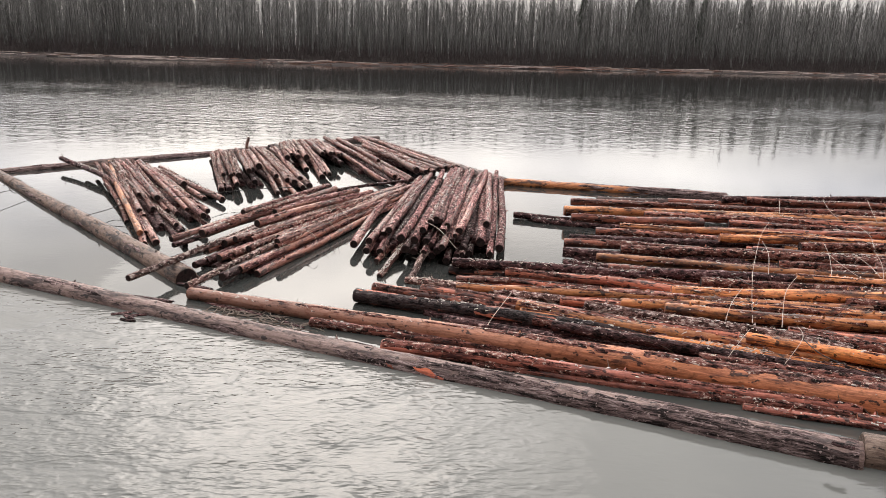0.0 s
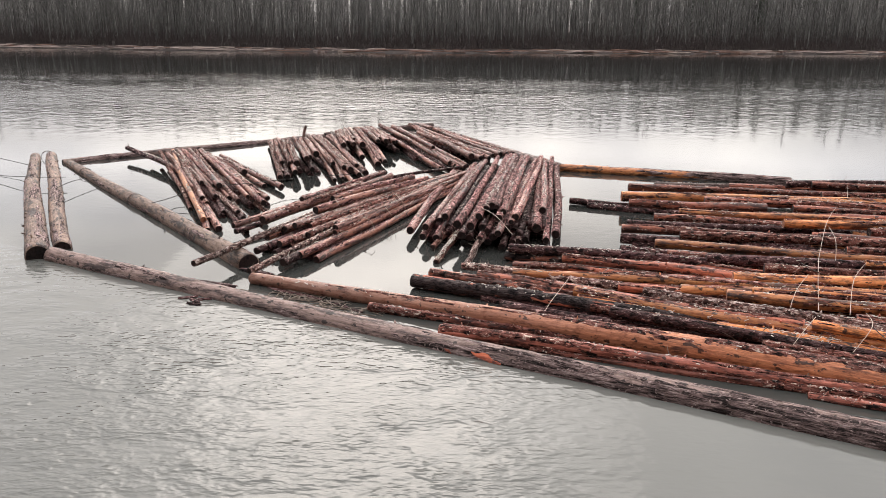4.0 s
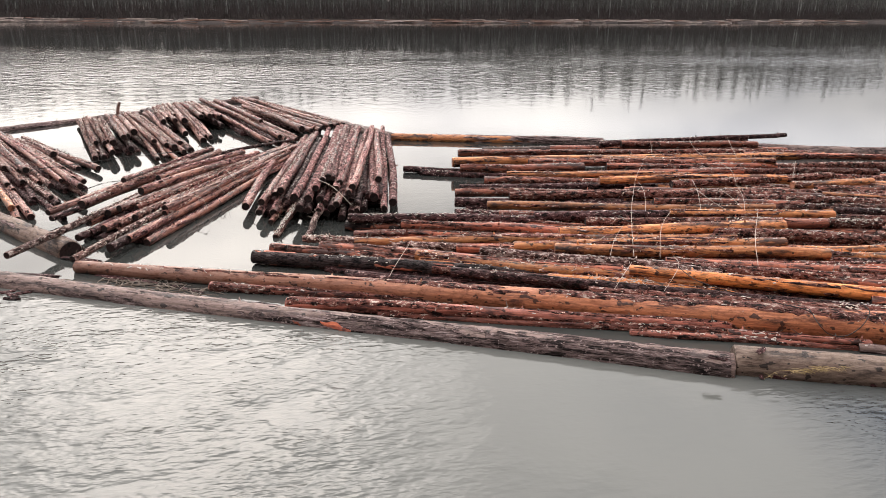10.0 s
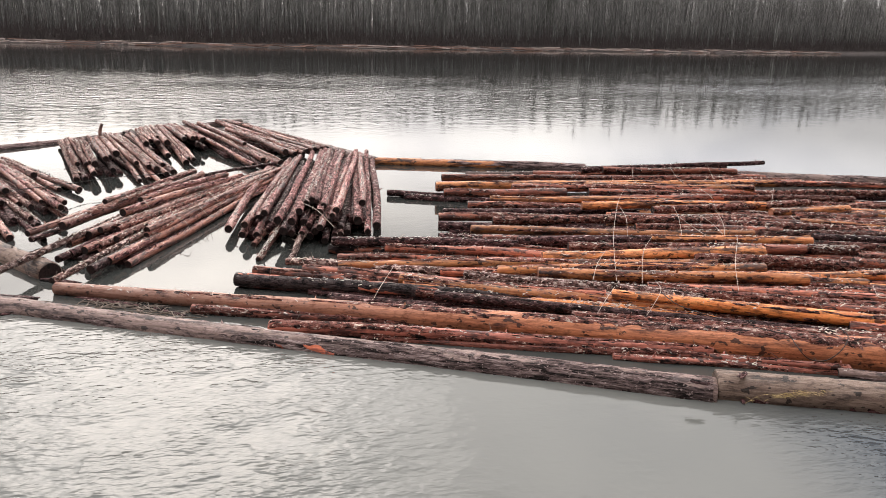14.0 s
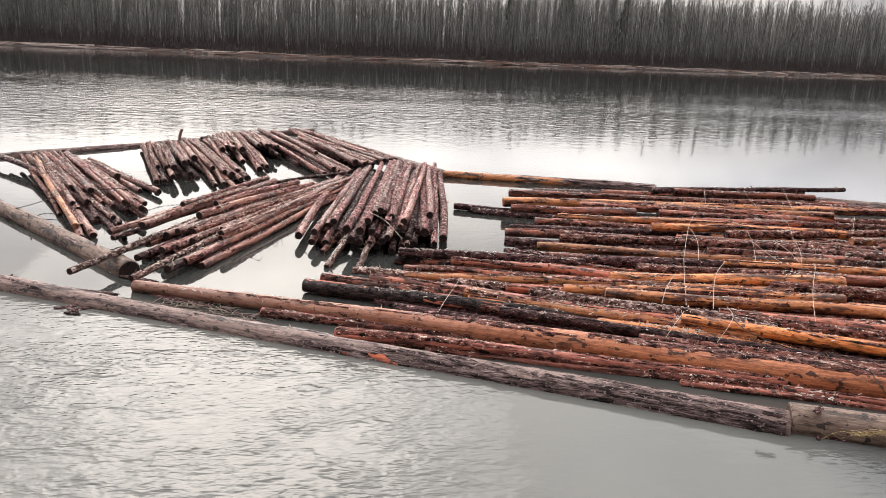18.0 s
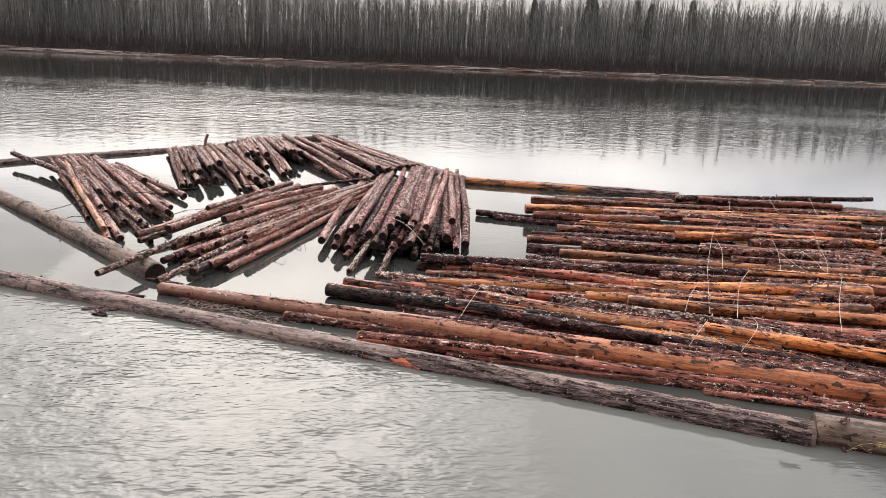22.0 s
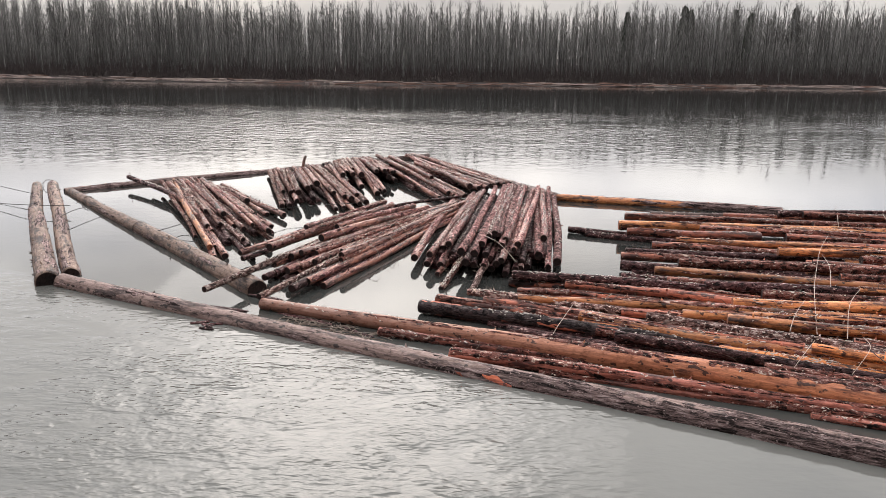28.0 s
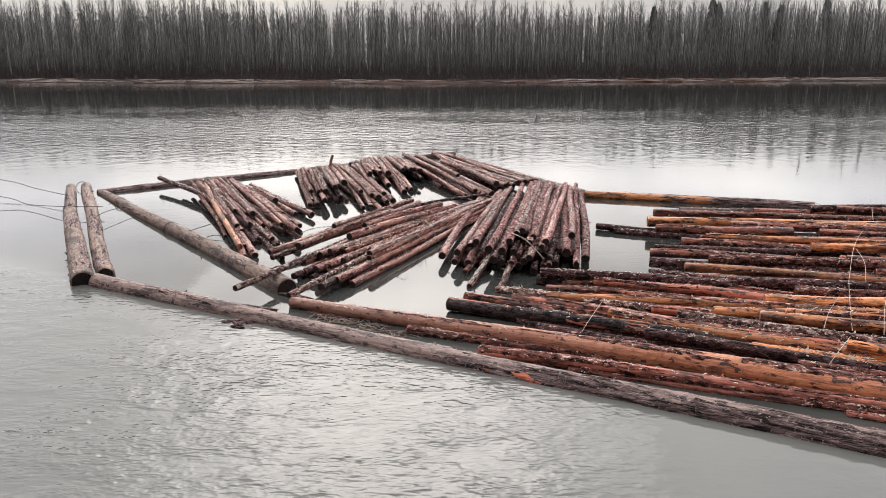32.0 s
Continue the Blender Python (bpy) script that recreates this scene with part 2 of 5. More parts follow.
END_TAN = wood_material("tan_end_grain", (0.464, 0.194, 0.110), (0.302, 0.107, 0.060), (0.116, 0.046, 0.030), 0.75)


def water_material():
    k = Nodes("silty_grey_river_water")
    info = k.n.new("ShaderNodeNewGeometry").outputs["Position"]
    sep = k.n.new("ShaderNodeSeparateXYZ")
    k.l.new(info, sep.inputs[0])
    broad = k.noise(k.place((1.0, 1.0, 1.0), False), 0.10, 3.0)
    swirl = k.noise(k.place((1.0, 1.6, 1.0), False), 0.55, 4.0, 0.6)
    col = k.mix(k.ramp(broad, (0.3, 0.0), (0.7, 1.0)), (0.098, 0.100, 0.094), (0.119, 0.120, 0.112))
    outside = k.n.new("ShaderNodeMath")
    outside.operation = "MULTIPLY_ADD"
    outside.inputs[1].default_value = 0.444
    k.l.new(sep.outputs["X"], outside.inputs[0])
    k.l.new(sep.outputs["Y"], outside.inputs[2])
    body_darkening = k.n.new("ShaderNodeMath")
    body_darkening.operation = "DIVIDE"
    body_darkening.inputs[1].default_value = 40.0
    k.l.new(outside.outputs[0], body_darkening.inputs[0])
    # Silty by the bank; body colour darkened inside the booms and beyond, deepening reflections.
    col = k.mix(k.ramp(body_darkening.outputs[0], (0.315, 0.0), (0.345, 0.72), (0.62, 0.90), (0.95, 1.0)), col, (0.018, 0.020, 0.019))
    swell = k.noise(k.place((1.15, 1.0, 1.0), False), 1.0, 3.0, 0.55)
    chop = k.noise(k.place((0.75, 1.25, 1.0), False), 1.9, 3.0, 0.6)
    ripple = k.noise(k.place((0.8, 2.0, 1.0), False), 5.2, 2.0, 0.5)
    across = k.n.new("ShaderNodeMath")
    across.operation = "DIVIDE"
    across.inputs[1].default_value = 200.0
    slant = k.n.new("ShaderNodeMath")
    slant.operation = "MULTIPLY_ADD"
    slant.inputs[1].default_value = -0.12
    k.l.new(sep.outputs["X"], slant.inputs[0])
    k.l.new(sep.outputs["Y"], slant.inputs[2])
    k.l.new(slant.outputs[0], across.inputs[0])
    # Wind ripples lie on the open river, with calm lanes in between and in the lee of the booms.
    wind = k.ramp(across.outputs[0], (0.18, 0.01), (0.24, 0.28), (0.32, 1.15), (0.40, 0.80), (0.50, 0.15))
    lanes = k.ramp(k.noise(k.place((0.35, 1.0, 1.0), False), 0.06, 3.0), (0.36, 0.45), (0.58, 1.0))
    breeze = k.n.new("ShaderNodeMapRange")
    breeze.inputs["From Min"].default_value, breeze.inputs["From Max"].default_value = -14.0, 17.0
    breeze.inputs["To Min"].default_value, breeze.inputs["To Max"].default_value = 0.80, 0.42
    k.l.new(sep.outputs["X"], breeze.inputs[0])
    open_river = k.mix(1.0, k.mix(1.0, wind, lanes, "MULTIPLY"), breeze.outputs[0], "MULTIPLY")
    # The near stream outside the boom is broken by small eddies.
    near = k.n.new("ShaderNodeMapRange")
    near.inputs["From Min"].default_value, near.inputs["From Max"].default_value = 13.2, 12.0
    near.inputs["To Min"].default_value, near.inputs["To Max"].default_value = 0.0, 1.0
    k.l.new(outside.outputs[0], near.inputs[0])
    lee = k.mix(1.0, k.ramp(swirl, (0.38, 0.35), (0.58, 1.0)), k.ramp(broad, (0.40, 0.45), (0.55, 1.0)), "MULTIPLY")
    upstream = k.n.new("ShaderNodeMapRange")
    upstream.inputs["From Min"].default_value, upstream.inputs["From Max"].default_value = -10.0, 10.0
    k.l.new(sep.outputs["X"], upstream.inputs[0])
    stream = k.ramp(upstream.outputs[0], (0.05, 0.50), (0.30, 0.80), (0.45, 1.0), (0.64, 0.06))
    eddies = k.mix(1.0, k.mix(1.0, near.outputs[0], stream, "MULTIPLY"), lee, "MULTIPLY")
    # Ripples along the end boom, their colour tinted for darker, bluer sky reflected there.
    end_boom_side = k.n.new("ShaderNodeMapRange")
    end_boom_side.interpolation_type = "SMOOTHSTEP"
    end_boom_side.inputs["From Min"].default_value, end_boom_side.inputs["From Max"].default_value = 5.8, 8.6
    k.l.new(sep.outputs["X"], end_boom_side.inputs[0])
    tinted_riffle = k.mix(1.0, end_boom_side.outputs[0], near.outputs[0], "MULTIPLY")
    eddies = k.mix(1.0, eddies, tinted_riffle, "ADD")
    col = k.mix(tinted_riffle, col, (0.032, 0.041, 0.050))
    far_height = k.mix(1.0, k.mix(0.10, swell, chop), open_river, "MULTIPLY")
    near_height = k.mix(1.0, k.mix(0.28, chop, ripple), eddies, "MULTIPLY")
    calm = k.bump(k.mix(0.2, chop, ripple), 1.0, 0.0022)
    waves = k.bump(far_height, 1.0, 0.185, calm)
    k.bsdf.inputs["IOR"].default_value = 1.33
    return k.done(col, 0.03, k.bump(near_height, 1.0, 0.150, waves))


WATER = water_material()


def soil_material(name, a, b, c):
    k = Nodes(name)
    fine = k.noise(k.place((1.0, 1.0, 1.0), False), 2.2, 6.0, 0.65)
    broad = k.noise(k.place((1.0, 1.0, 1.0), False), 0.12, 4.0)
    col = k.mix(k.ramp(fine, (0.35, 0.0), (0.65, 1.0)), a, b)
    col = k.mix(k.ramp(broad, (0.42, 0.0), (0.62, 0.8)), col, c)
    return k.done(col, 0.9, k.bump(fine, 0.8, 0.15))


BANK = soil_material("dark_bank_soil_and_leaf_litter", (0.030, 0.022, 0.020), (0.060, 0.044, 0.040), (0.045, 0.036, 0.030))
MUD = soil_material("pale_mud_and_drift_line", (0.032, 0.025, 0.024), (0.095, 0.076, 0.072), (0.066, 0.044, 0.040))


def plain_bark(name, a, b, scale=3.0, island=False):
    k = Nodes(name)
    v = k.noise(k.place((1.0, 1.0, 0.25)), scale, 4.0)
    col = k.mix(k.ramp(v, (0.35, 0.0), (0.68, 1.0)), a, b)
    if island:
        one = k.n.new("ShaderNodeNewGeometry").outputs["Random Per Island"]
        col = k.mix(1.0, col, k.ramp(one, (0.0, 0.6), (0.8, 1.0), (1.0, 1.5)), "MULTIPLY")
    else:
        col = k.tone(col, 0.7, 1.3)
    k.bsdf.inputs["Specular IOR Level"].default_value = 0.2
    return k.done(col, 0.9)


TRUNK = plain_bark("grey_alder_bark", (0.165, 0.163, 0.155), (0.420, 0.415, 0.398))
TWIGS = plain_bark("grey_brown_twigs", (0.098, 0.094, 0.091), (0.165, 0.158, 0.152))
WOODS = plain_bark("mixed_grey_bark", (0.118, 0.114, 0.109), (0.255, 0.247, 0.238), island=True)
BRUSH = plain_bark("dark_red_brown_brush", (0.062, 0.052, 0.051), (0.115, 0.097, 0.095))
DRIFT = plain_bark("pale_driftwood", (0.311, 0.243, 0.219), (0.585, 0.488, 0.448), 2.0)
RED_DRIFT = plain_bark("red_brown_driftwood", (0.1688, 0.1032, 0.0840), (0.3480, 0.2200, 0.1800), 2.0)
NEEDLES = plain_bark("dark_green_needles", (0.045, 0.056, 0.042), (0.085, 0.100, 0.078), 1.0)
SCAR = wood_material("orange_red_fresh_scar", (0.75, 0.20, 0.09), (0.60, 0.13, 0.06), (0.25, 0.06, 0.04))
SHREDS = plain_bark("stringy_brown_bast", (0.15, 0.115, 0.095), (0.34, 0.275, 0.235), 4.0)
CHIPS = plain_bark("pale_bast_and_chips", (0.45, 0.40, 0.36), (0.72, 0.67, 0.62), 6.0)
STRAW = plain_bark("dry_straw", (0.26, 0.19, 0.085), (0.46, 0.34, 0.18), 6.0)
WIRE_PALE = Nodes("pale_steel_strap").done((0.50, 0.41, 0.35), 0.5)
WIRE_DARK = Nodes("dark_rusty_wire").done((0.020, 0.015, 0.014), 0.75)
CHAIN = Nodes("rusty_chain_iron").done((0.07, 0.05, 0.045), 0.55)


# ---- mesh helpers ----
def mesh_object(name, verts, faces, material, parent=None, smooth=True):
    me = bpy.data.meshes.new(name)
    me.from_pydata(verts, [], faces)
    if smooth:
        me.polygons.foreach_set("use_smooth", [True] * len(me.polygons))
    me.materials.append(material)
    me.update()
    ob = new(name, me)
    if parent is not None:
        ob.parent = parent
    return ob


def tri_mesh(name, verts, tris, material, smooth=True):
    """A mesh from arrays of places and triangles."""
    me = bpy.data.meshes.new(name)
    v, f = np.asarray(verts, np.float32), np.asarray(tris, np.int32)
    me.vertices.add(len(v))
    me.vertices.foreach_set("co", v.ravel())
    me.loops.add(f.size)
    me.loops.foreach_set("vertex_index", f.ravel())
    me.polygons.add(len(f))
    me.polygons.foreach_set("loop_start", np.arange(0, f.size, 3, dtype=np.int32))
    me.polygons.foreach_set("use_smooth", np.full(len(f), smooth))
    me.materials.append(material)
    me.update(calc_edges=True)
    return me


def tube(points, radii, sides):
    """A tapered tube through points: places and triangles."""
    pts = np.asarray(points, float)
    way = np.gradient(pts, axis=0)
    way /= np.linalg.norm(way, axis=1, keepdims=True) + 1e-9
    ref = np.array([0.0, 0, 1]) if abs(way[0][2]) < 0.9 else np.array([1.0, 0, 0])
    a = np.cross(way, ref)
    a /= np.linalg.norm(a, axis=1, keepdims=True) + 1e-9
    b = np.cross(way, a)
    ang = np.arange(sides) * 2 * np.pi / sides
    r = np.asarray(radii, float)[:, None, None]
    v = pts[:, None] + r * (np.cos(ang)[None, :, None] * a[:, None] + np.sin(ang)[None, :, None] * b[:, None])
    tris = []
    for i in range(len(pts) - 1):
        for j in range(sides):
            p, q = i * sides + j, i * sides + (j + 1) % sides
            tris += [(p, q, q + sides), (p, q + sides, p + sides)]
    return v.reshape(-1, 3), np.array(tris)


def gather(pieces):
    """Several pieces of places and triangles as one."""
    vs, fs, n = [], [], 0
    for v, f in pieces:
        vs.append(v)
        fs.append(f + n)
        n += len(v)
    return np.concatenate(vs), np.concatenate(fs)


# ---- the river and its banks ----
def shore(x):
    """How far across the river the far waterline lies."""
    return 160.0 + 4.5 * (1.0 + math.tanh((x - 5.0) / 25.0)) + 0.0009 * (x + 15.0) ** 2 * (1.0 if x < 230 else (245.0 / (x + 15.0)) ** 2) + 0.9 * math.sin(x * 0.11) + 0.5 * math.sin(x * 0.37 + 1.0)


def build_ground():
    xs = [-1500, -700, -420] + [i * 3.0 for i in range(-90, 131)] + [480, 800, 1600]
    offs = [-40.0, -6.0, -1.2, 0.0, 0.7, 1.6, 2.6, 4.0, 7.0, 14.0, 40.0, 160.0, 2500.0]
    zs = [-3.0, -1.2, -0.2, 0.04, 0.24, 0.52, 0.76, 1.5, 2.0, 2.3, 3.0, 4.0, 6.0]
    # Near bank: flat top underfoot, and an unseen bluff added to block sky light.
    near = [(-900.0, 40.0), (-50.0, 60.0), (-20.0, 32.0), (-8.0, 12.0), (-3.2, 4.3), (1.0, 4.1), (2.2, 2.6), (4.0, -0.6), (9.0, -3.0)]
    verts, faces = [], []
    for x in xs:
        for y, z in near:
            verts.append((x, y + (0.4 * noise.noise((x * 0.2, y, 3.0)) if y < -2 else 0.0), z + (0.12 * z * noise.noise((x * 0.05, y * 0.2, 7.0)) if y < -4 else 0.0)))
        for o, z in zip(offs, zs):
            bump = 0.16 * noise.noise((x * 0.35, o * 0.8, 0)) if 0 <= o < 8 else 0.0
            verts.append((x, shore(x) + o, z + bump))
    m = len(offs) + len(near)
    for i in range(len(xs) - 1):
        for j in range(m - 1):
            faces.append((i * m + j, (i + 1) * m + j, (i + 1) * m + j + 1, i * m + j + 1))
    ob = mesh_object("ground", verts, faces, BANK)
    ob.data.materials.append(MUD)
    for i, p in enumerate(ob.data.polygons):
        p.material_index = 1 if i % (m - 1) - len(near) in (3, 4) else 0
    return tagged(ob, "river bed and low wooded bank of dark soil with a pale drift line", "ground", kind="structure")


build_ground()
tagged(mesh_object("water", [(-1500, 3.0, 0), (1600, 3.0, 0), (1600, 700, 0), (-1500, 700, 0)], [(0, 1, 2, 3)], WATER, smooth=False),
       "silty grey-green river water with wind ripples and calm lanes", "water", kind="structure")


# ---- logs ----
STYLES = {
    # trunk, loose bark over it, share of it left, cut ends, label
    "grey": (GREY_BARK, None, 0.0, END_DARK, "slender log with grey-brown flecked bark and a dark cut end"),
    "bark": (BROWN_BARK, None, 0.0, END_DARK, "log with rough brown bark and pale flecks"),
    "dark": (DARK_BARK, None, 0.0, END_DARK, "wet dark-barked log, its colour deepened for shade between logs"),
    "black": (BLACK_BARK, RUST_WOOD, 0.12, END_TAN, "thick log with soaked black bark floating in the raft"),
    "birch": (BIRCH_BARK, None, 0.0, END_DARK, "thin log with white-flecked peeling bark"),
    "rust": (RUST_WOOD, BROWN_BARK, 0.40, END_DARK, "rust-brown log with half of its bark torn off"),
    "umber": (UMBER_WOOD, GREY_BARK, 0.42, END_DARK, "dark mauve-brown log with half of its bark flaked off"),
    "tan": (TAN_WOOD, BROWN_BARK, 0.27, END_TAN, "peeled tan-orange log with strips of dark bark on it"),
    "orange": (ORANGE_WOOD, BROWN_BARK, 0.28, END_TAN, "bright orange freshly peeled log with dark bark scraps"),
    "red": (RED_WOOD, BROWN_BARK, 0.50, END_TAN, "thin red-brown log with shredded bark beside the big log"),
    "mauve": (MAUVE_WOOD, BROWN_BARK, 0.40, END_DARK, "dull pink-brown log with flaking dark bark"),
    "flaky": (MAUVE_WOOD, GREY_BARK, 0.52, END_DARK, "slender log with flaking grey bark and a dark cut end"),
    "big": (BIG_WOOD, BROWN_BARK, 0.2, END_TAN, "huge tapering brown log with dark bark along its top"),
    "halfpeeled": (TAN_WOOD, BOOM_BARK, 0.4, END_TAN, "far boom log, peeled tan at one end and grey beyond"),
    "pale": (PALE_WOOD, DARK_BARK, 0.2, PALE_WOOD, "thick pale grey-brown boom log with bare weathered wood"),
    "sungrey": (SUN_GREY_WOOD, BOOM_BARK, 0.2, END_DARK, "thick yellowish-grey boom log with scraps of bark"),
    "weathered": (GREY_WOOD, BOOM_BARK, 0.45, END_DARK, "thick weathered grey boom log floating low in the water"),
}
random.seed(7)
LOGS = []
SPECS = {}
SLIM = {"raft logs": 0.92, "red logs beside the big log": 0.86, "logs of the pointed heap": 0.86, "logs of the slanting stack": 0.90, "logs of the fanned heap": 0.86, "logs of the small heap": 0.84, "logs of the far heaps": 0.84}


def patches(faces):
    """The larger connected patches among the faces."""
    root = {}

    def find(i):
        while root[i] != i:
            root[i] = root[root[i]]
            i = root[i]
        return i

    for f in faces:
        for i in f:
            root.setdefault(i, i)
        for i in f[1:]:
            root[find(i)] = find(f[0])
    found = {}
    for f in faces:
        found.setdefault(find(f[0]), []).append(f)
    return sorted((p for p in found.values() if len(p) > 5), key=len, reverse=True)[:14]


def log(name, style, a, b, d0, d1, group, label="", sides=15, step=0.17, stubs=2, bow=0.007, cover=None, top=0.0, bend=None, dip=None):
    """A tapered, slightly bowed log from a to b with cut faces, loose bark and branch stubs as parts."""
    trunk_mat, bark_mat, share, end_mat, text = STYLES[style]
    cover = cover or (share, share)
    a, b = Vector(a), Vector(b)
    SPECS.setdefault(group, []).append((a, b))
    d0, d1 = d0 * SLIM.get(group, 1.0), d1 * SLIM.get(group, 1.0)
    length, mid = (b - a).length, (a + b) / 2
    seed = random.uniform(0, 500)
    turn = (b - a).to_track_quat("X", "Z").to_matrix().to_4x4()
    rugged = bark_mat is None
    rings = max(8, int(length / step))
    bow_y, bow_z = random.uniform(-bow, bow) * length, random.uniform(-0.3, 0.6) * bow * length
    bow_y, bow_z = bow_y if bend is None else bend, bow_z if dip is None else dip
    wave = random.uniform(0, 6)

    def centre(s):
        arch = 4 * s * (1 - s)
        return bow_y * arch + 0.02 * math.sin(wave + 9 * s), bow_z * (arch - 0.5) + 0.015 * math.sin(2 * wave + 7 * s)

    def radius(s, ang):
        x = s * length
        r = 0.5 * (d0 + (d1 - d0) * s)
        n1 = noise.noise((x * 0.8 + seed, math.cos(ang) * 0.6, math.sin(ang) * 0.6))
        n2 = noise.noise((x * 5.0 + seed, math.cos(ang) * 2.2, math.sin(ang) * 2.2))
        n3 = noise.noise((x * 11.0, math.cos(ang) * 4.5 + seed, math.sin(ang) * 4.5)) if rugged else 0.0
        return r * (1 + 0.07 * n1 + 0.06 * n2 + 0.07 * n3)

    def spot(s, ang, out=0.0):
        cy, cz = centre(s)
        r = radius(s, ang) + out
        return ((s - 0.5) * length, cy + r * math.cos(ang), cz + r * math.sin(ang))

    angs = [2 * math.pi * j / sides for j in range(sides)]
    verts = []
    edge = 0.025 / length
    stations = [0.0, edge] + [(i + 1) / (rings + 1) for i in range(rings)] + [1 - edge, 1.0]
    for i, s in enumerate(stations):
        worn = -0.10 * 0.5 * d0 if i == 0 else (-0.10 * 0.5 * d1 if i == len(stations) - 1 else 0.0)
        verts += [spot(s, g, worn) for g in angs]
    faces = []
    for i in range(len(stations) - 1):
        for j in range(sides):
            p, q = i * sides + j, i * sides + (j + 1) % sides
            faces.append((p, q, q + sides, p + sides))
    ob = mesh_object(name, verts, faces, trunk_mat)
    ob.matrix_world = Matrix.Translation(mid) @ turn
    tagged(ob, label or text, "boom log" if name == "boom_log" else "log", group)
    for first, s in ((0, 0.0), ((len(stations) - 1) * sides, 1.0)):
        ring = verts[first:first + sides]
        cy, cz = centre(s)
        dish = 0.012 if s == 0.0 else -0.012
        mesh_object("cut_face", ring + [((s - 0.5) * length + dish, cy, cz)], [(j, (j + 1) % sides, sides) for j in range(sides)], end_mat, ob)
    if bark_mat:
        bv, bf, grid = [], [], {}
        count = max(10, int(length / (step * 0.6)))
        around = sides + 6
        for i in range(count + 1):
            s = 0.004 + 0.992 * i / count
            for j in range(around):
                g = 2 * math.pi * j / around
                cg, sg = math.cos(g), math.sin(g)
                v = noise.noise((s * length * 0.40 + 2 * seed, cg * 1.3, sg * 1.3)) + 0.55 * noise.noise((s * length * 1.7, cg * 3.2 + seed, sg * 3.2))
                v += 0.35 * noise.noise((s * length * 6.0, cg * 5.0, sg * 5.0 + seed))
                lift = max(-0.012, min(0.016, (v + top * sg - 0.62 * (1 - 2 * (cover[0] + (cover[1] - cover[0]) * s))) * 0.14))
                grid[i, j] = (len(bv), lift)
                bv.append(spot(s, g, lift))
        for i in range(count):
            for j in range(around):
                k = [grid[i, j], grid[i, (j + 1) % around], grid[i + 1, (j + 1) % around], grid[i + 1, j]]
                if max(c[1] for c in k) > -0.004:
                    bf.append(tuple(c[0] for c in k))
        for patch in patches(bf):
            used = sorted({i for f in patch for i in f})
            remap = {i: n for n, i in enumerate(used)}
            mesh_object("bark_patch", [bv[i] for i in used], [tuple(remap[i] for i in f) for f in patch], bark_mat, ob)["label"] = "torn strip of dark bark"
    for _ in range(stubs):
        s, g = random.uniform(0.05, 0.95), random.uniform(0.1, math.pi - 0.1)
        base = Vector(spot(s, g, -0.02))
        out = Vector((random.uniform(-0.3, 0.3), math.cos(g), math.sin(g))).normalized()
        v, f = tube([base, base + out * random.uniform(0.03, 0.05), base + out * random.uniform(0.06, 0.11)], [0.030, 0.022, 0.012], 6)
        v = np.vstack([v, [base + out * 0.1]])
        f = np.vstack([f, [(12 + j, 12 + (j + 1) % 6, 18) for j in range(6)]])
        mesh_object("branch_stub", [tuple(p) for p in v], [tuple(int(i) for i in t) for t in f], trunk_mat, ob)
    LOGS.append((ob.matrix_world.copy(), spot, length))
    return ob


def sunk(pieces, a, b, d0, d1):
    """A filler log under the others, added to the pieces of one joined mesh."""
    a, b = np.array(a), np.array(b)
    rings = max(6, int(np.linalg.norm(b - a) / 0.5))
    t = np.linspace(0, 1, rings)
    jig = np.array([[noise.noise((k * 0.9, a[0] * 3, 0)), noise.noise((k * 0.9, a[1] * 3, 5)), 0.0] for k in range(rings)]) * 0.04
    v, f = tube(a + (b - a) * t[:, None] + jig, 0.5 * (d0 + (d1 - d0) * t) * (1 + 0.06 * np.sin(t * 37 + a[0])), 10)
    last = 10 * (rings - 1)
    v = np.vstack([v, a, b])
    f = np.vstack([f, [((j + 1) % 10, j, len(v) - 2) for j in range(10)], [(last + j, last + (j + 1) % 10, len(v) - 1) for j in range(10)]])
    pieces.append((v, f))


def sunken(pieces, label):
    # Dark bark on these deepens the shade seen between the upper logs.
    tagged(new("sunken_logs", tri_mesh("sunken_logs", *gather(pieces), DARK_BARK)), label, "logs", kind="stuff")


# boom sticks
log("boom_log", "weathered", (-10.92, 17.86, -0.02), (6.66, 10.05, -0.05), 0.50, 0.58, "boom logs", label="long outer boom log, half bare, half in furrowed grey bark", sides=24, step=0.16, stubs=5, cover=(0.40, 0.90), top=-0.40, bend=-0.04, dip=-0.05)
log("boom_log", "pale", (6.69, 10.16, 0.08), (25.57, 3.57, 0.08), 0.6, 0.56, "boom logs", label="pale bare boom log chained on behind the outer one", sides=24, step=0.16, stubs=5, bow=0.006, cover=(0.12, 0.22), top=-0.75)
log("boom_log", "sungrey", (-17.72, 30.73, 0.03), (-5.66, 17.57, 0.06), 0.37, 0.58, "boom logs", label="long yellowish-grey boom log slanting between the outer and far booms", sides=24, step=0.16, stubs=6, cover=(0.24, 0.30), top=-0.25, bend=-0.05, dip=0.02)
log("boom_log", "sungrey", (-11.17, 17.70, 0.08), (-19.60, 31.49, 0.10), 0.60, 0.40, "boom logs", label="grey boom log with scattered knots, across the corner of the boom", sides=24, step=0.16, stubs=12, cover=(0.34, 0.28), bend=0.10, dip=0.0)
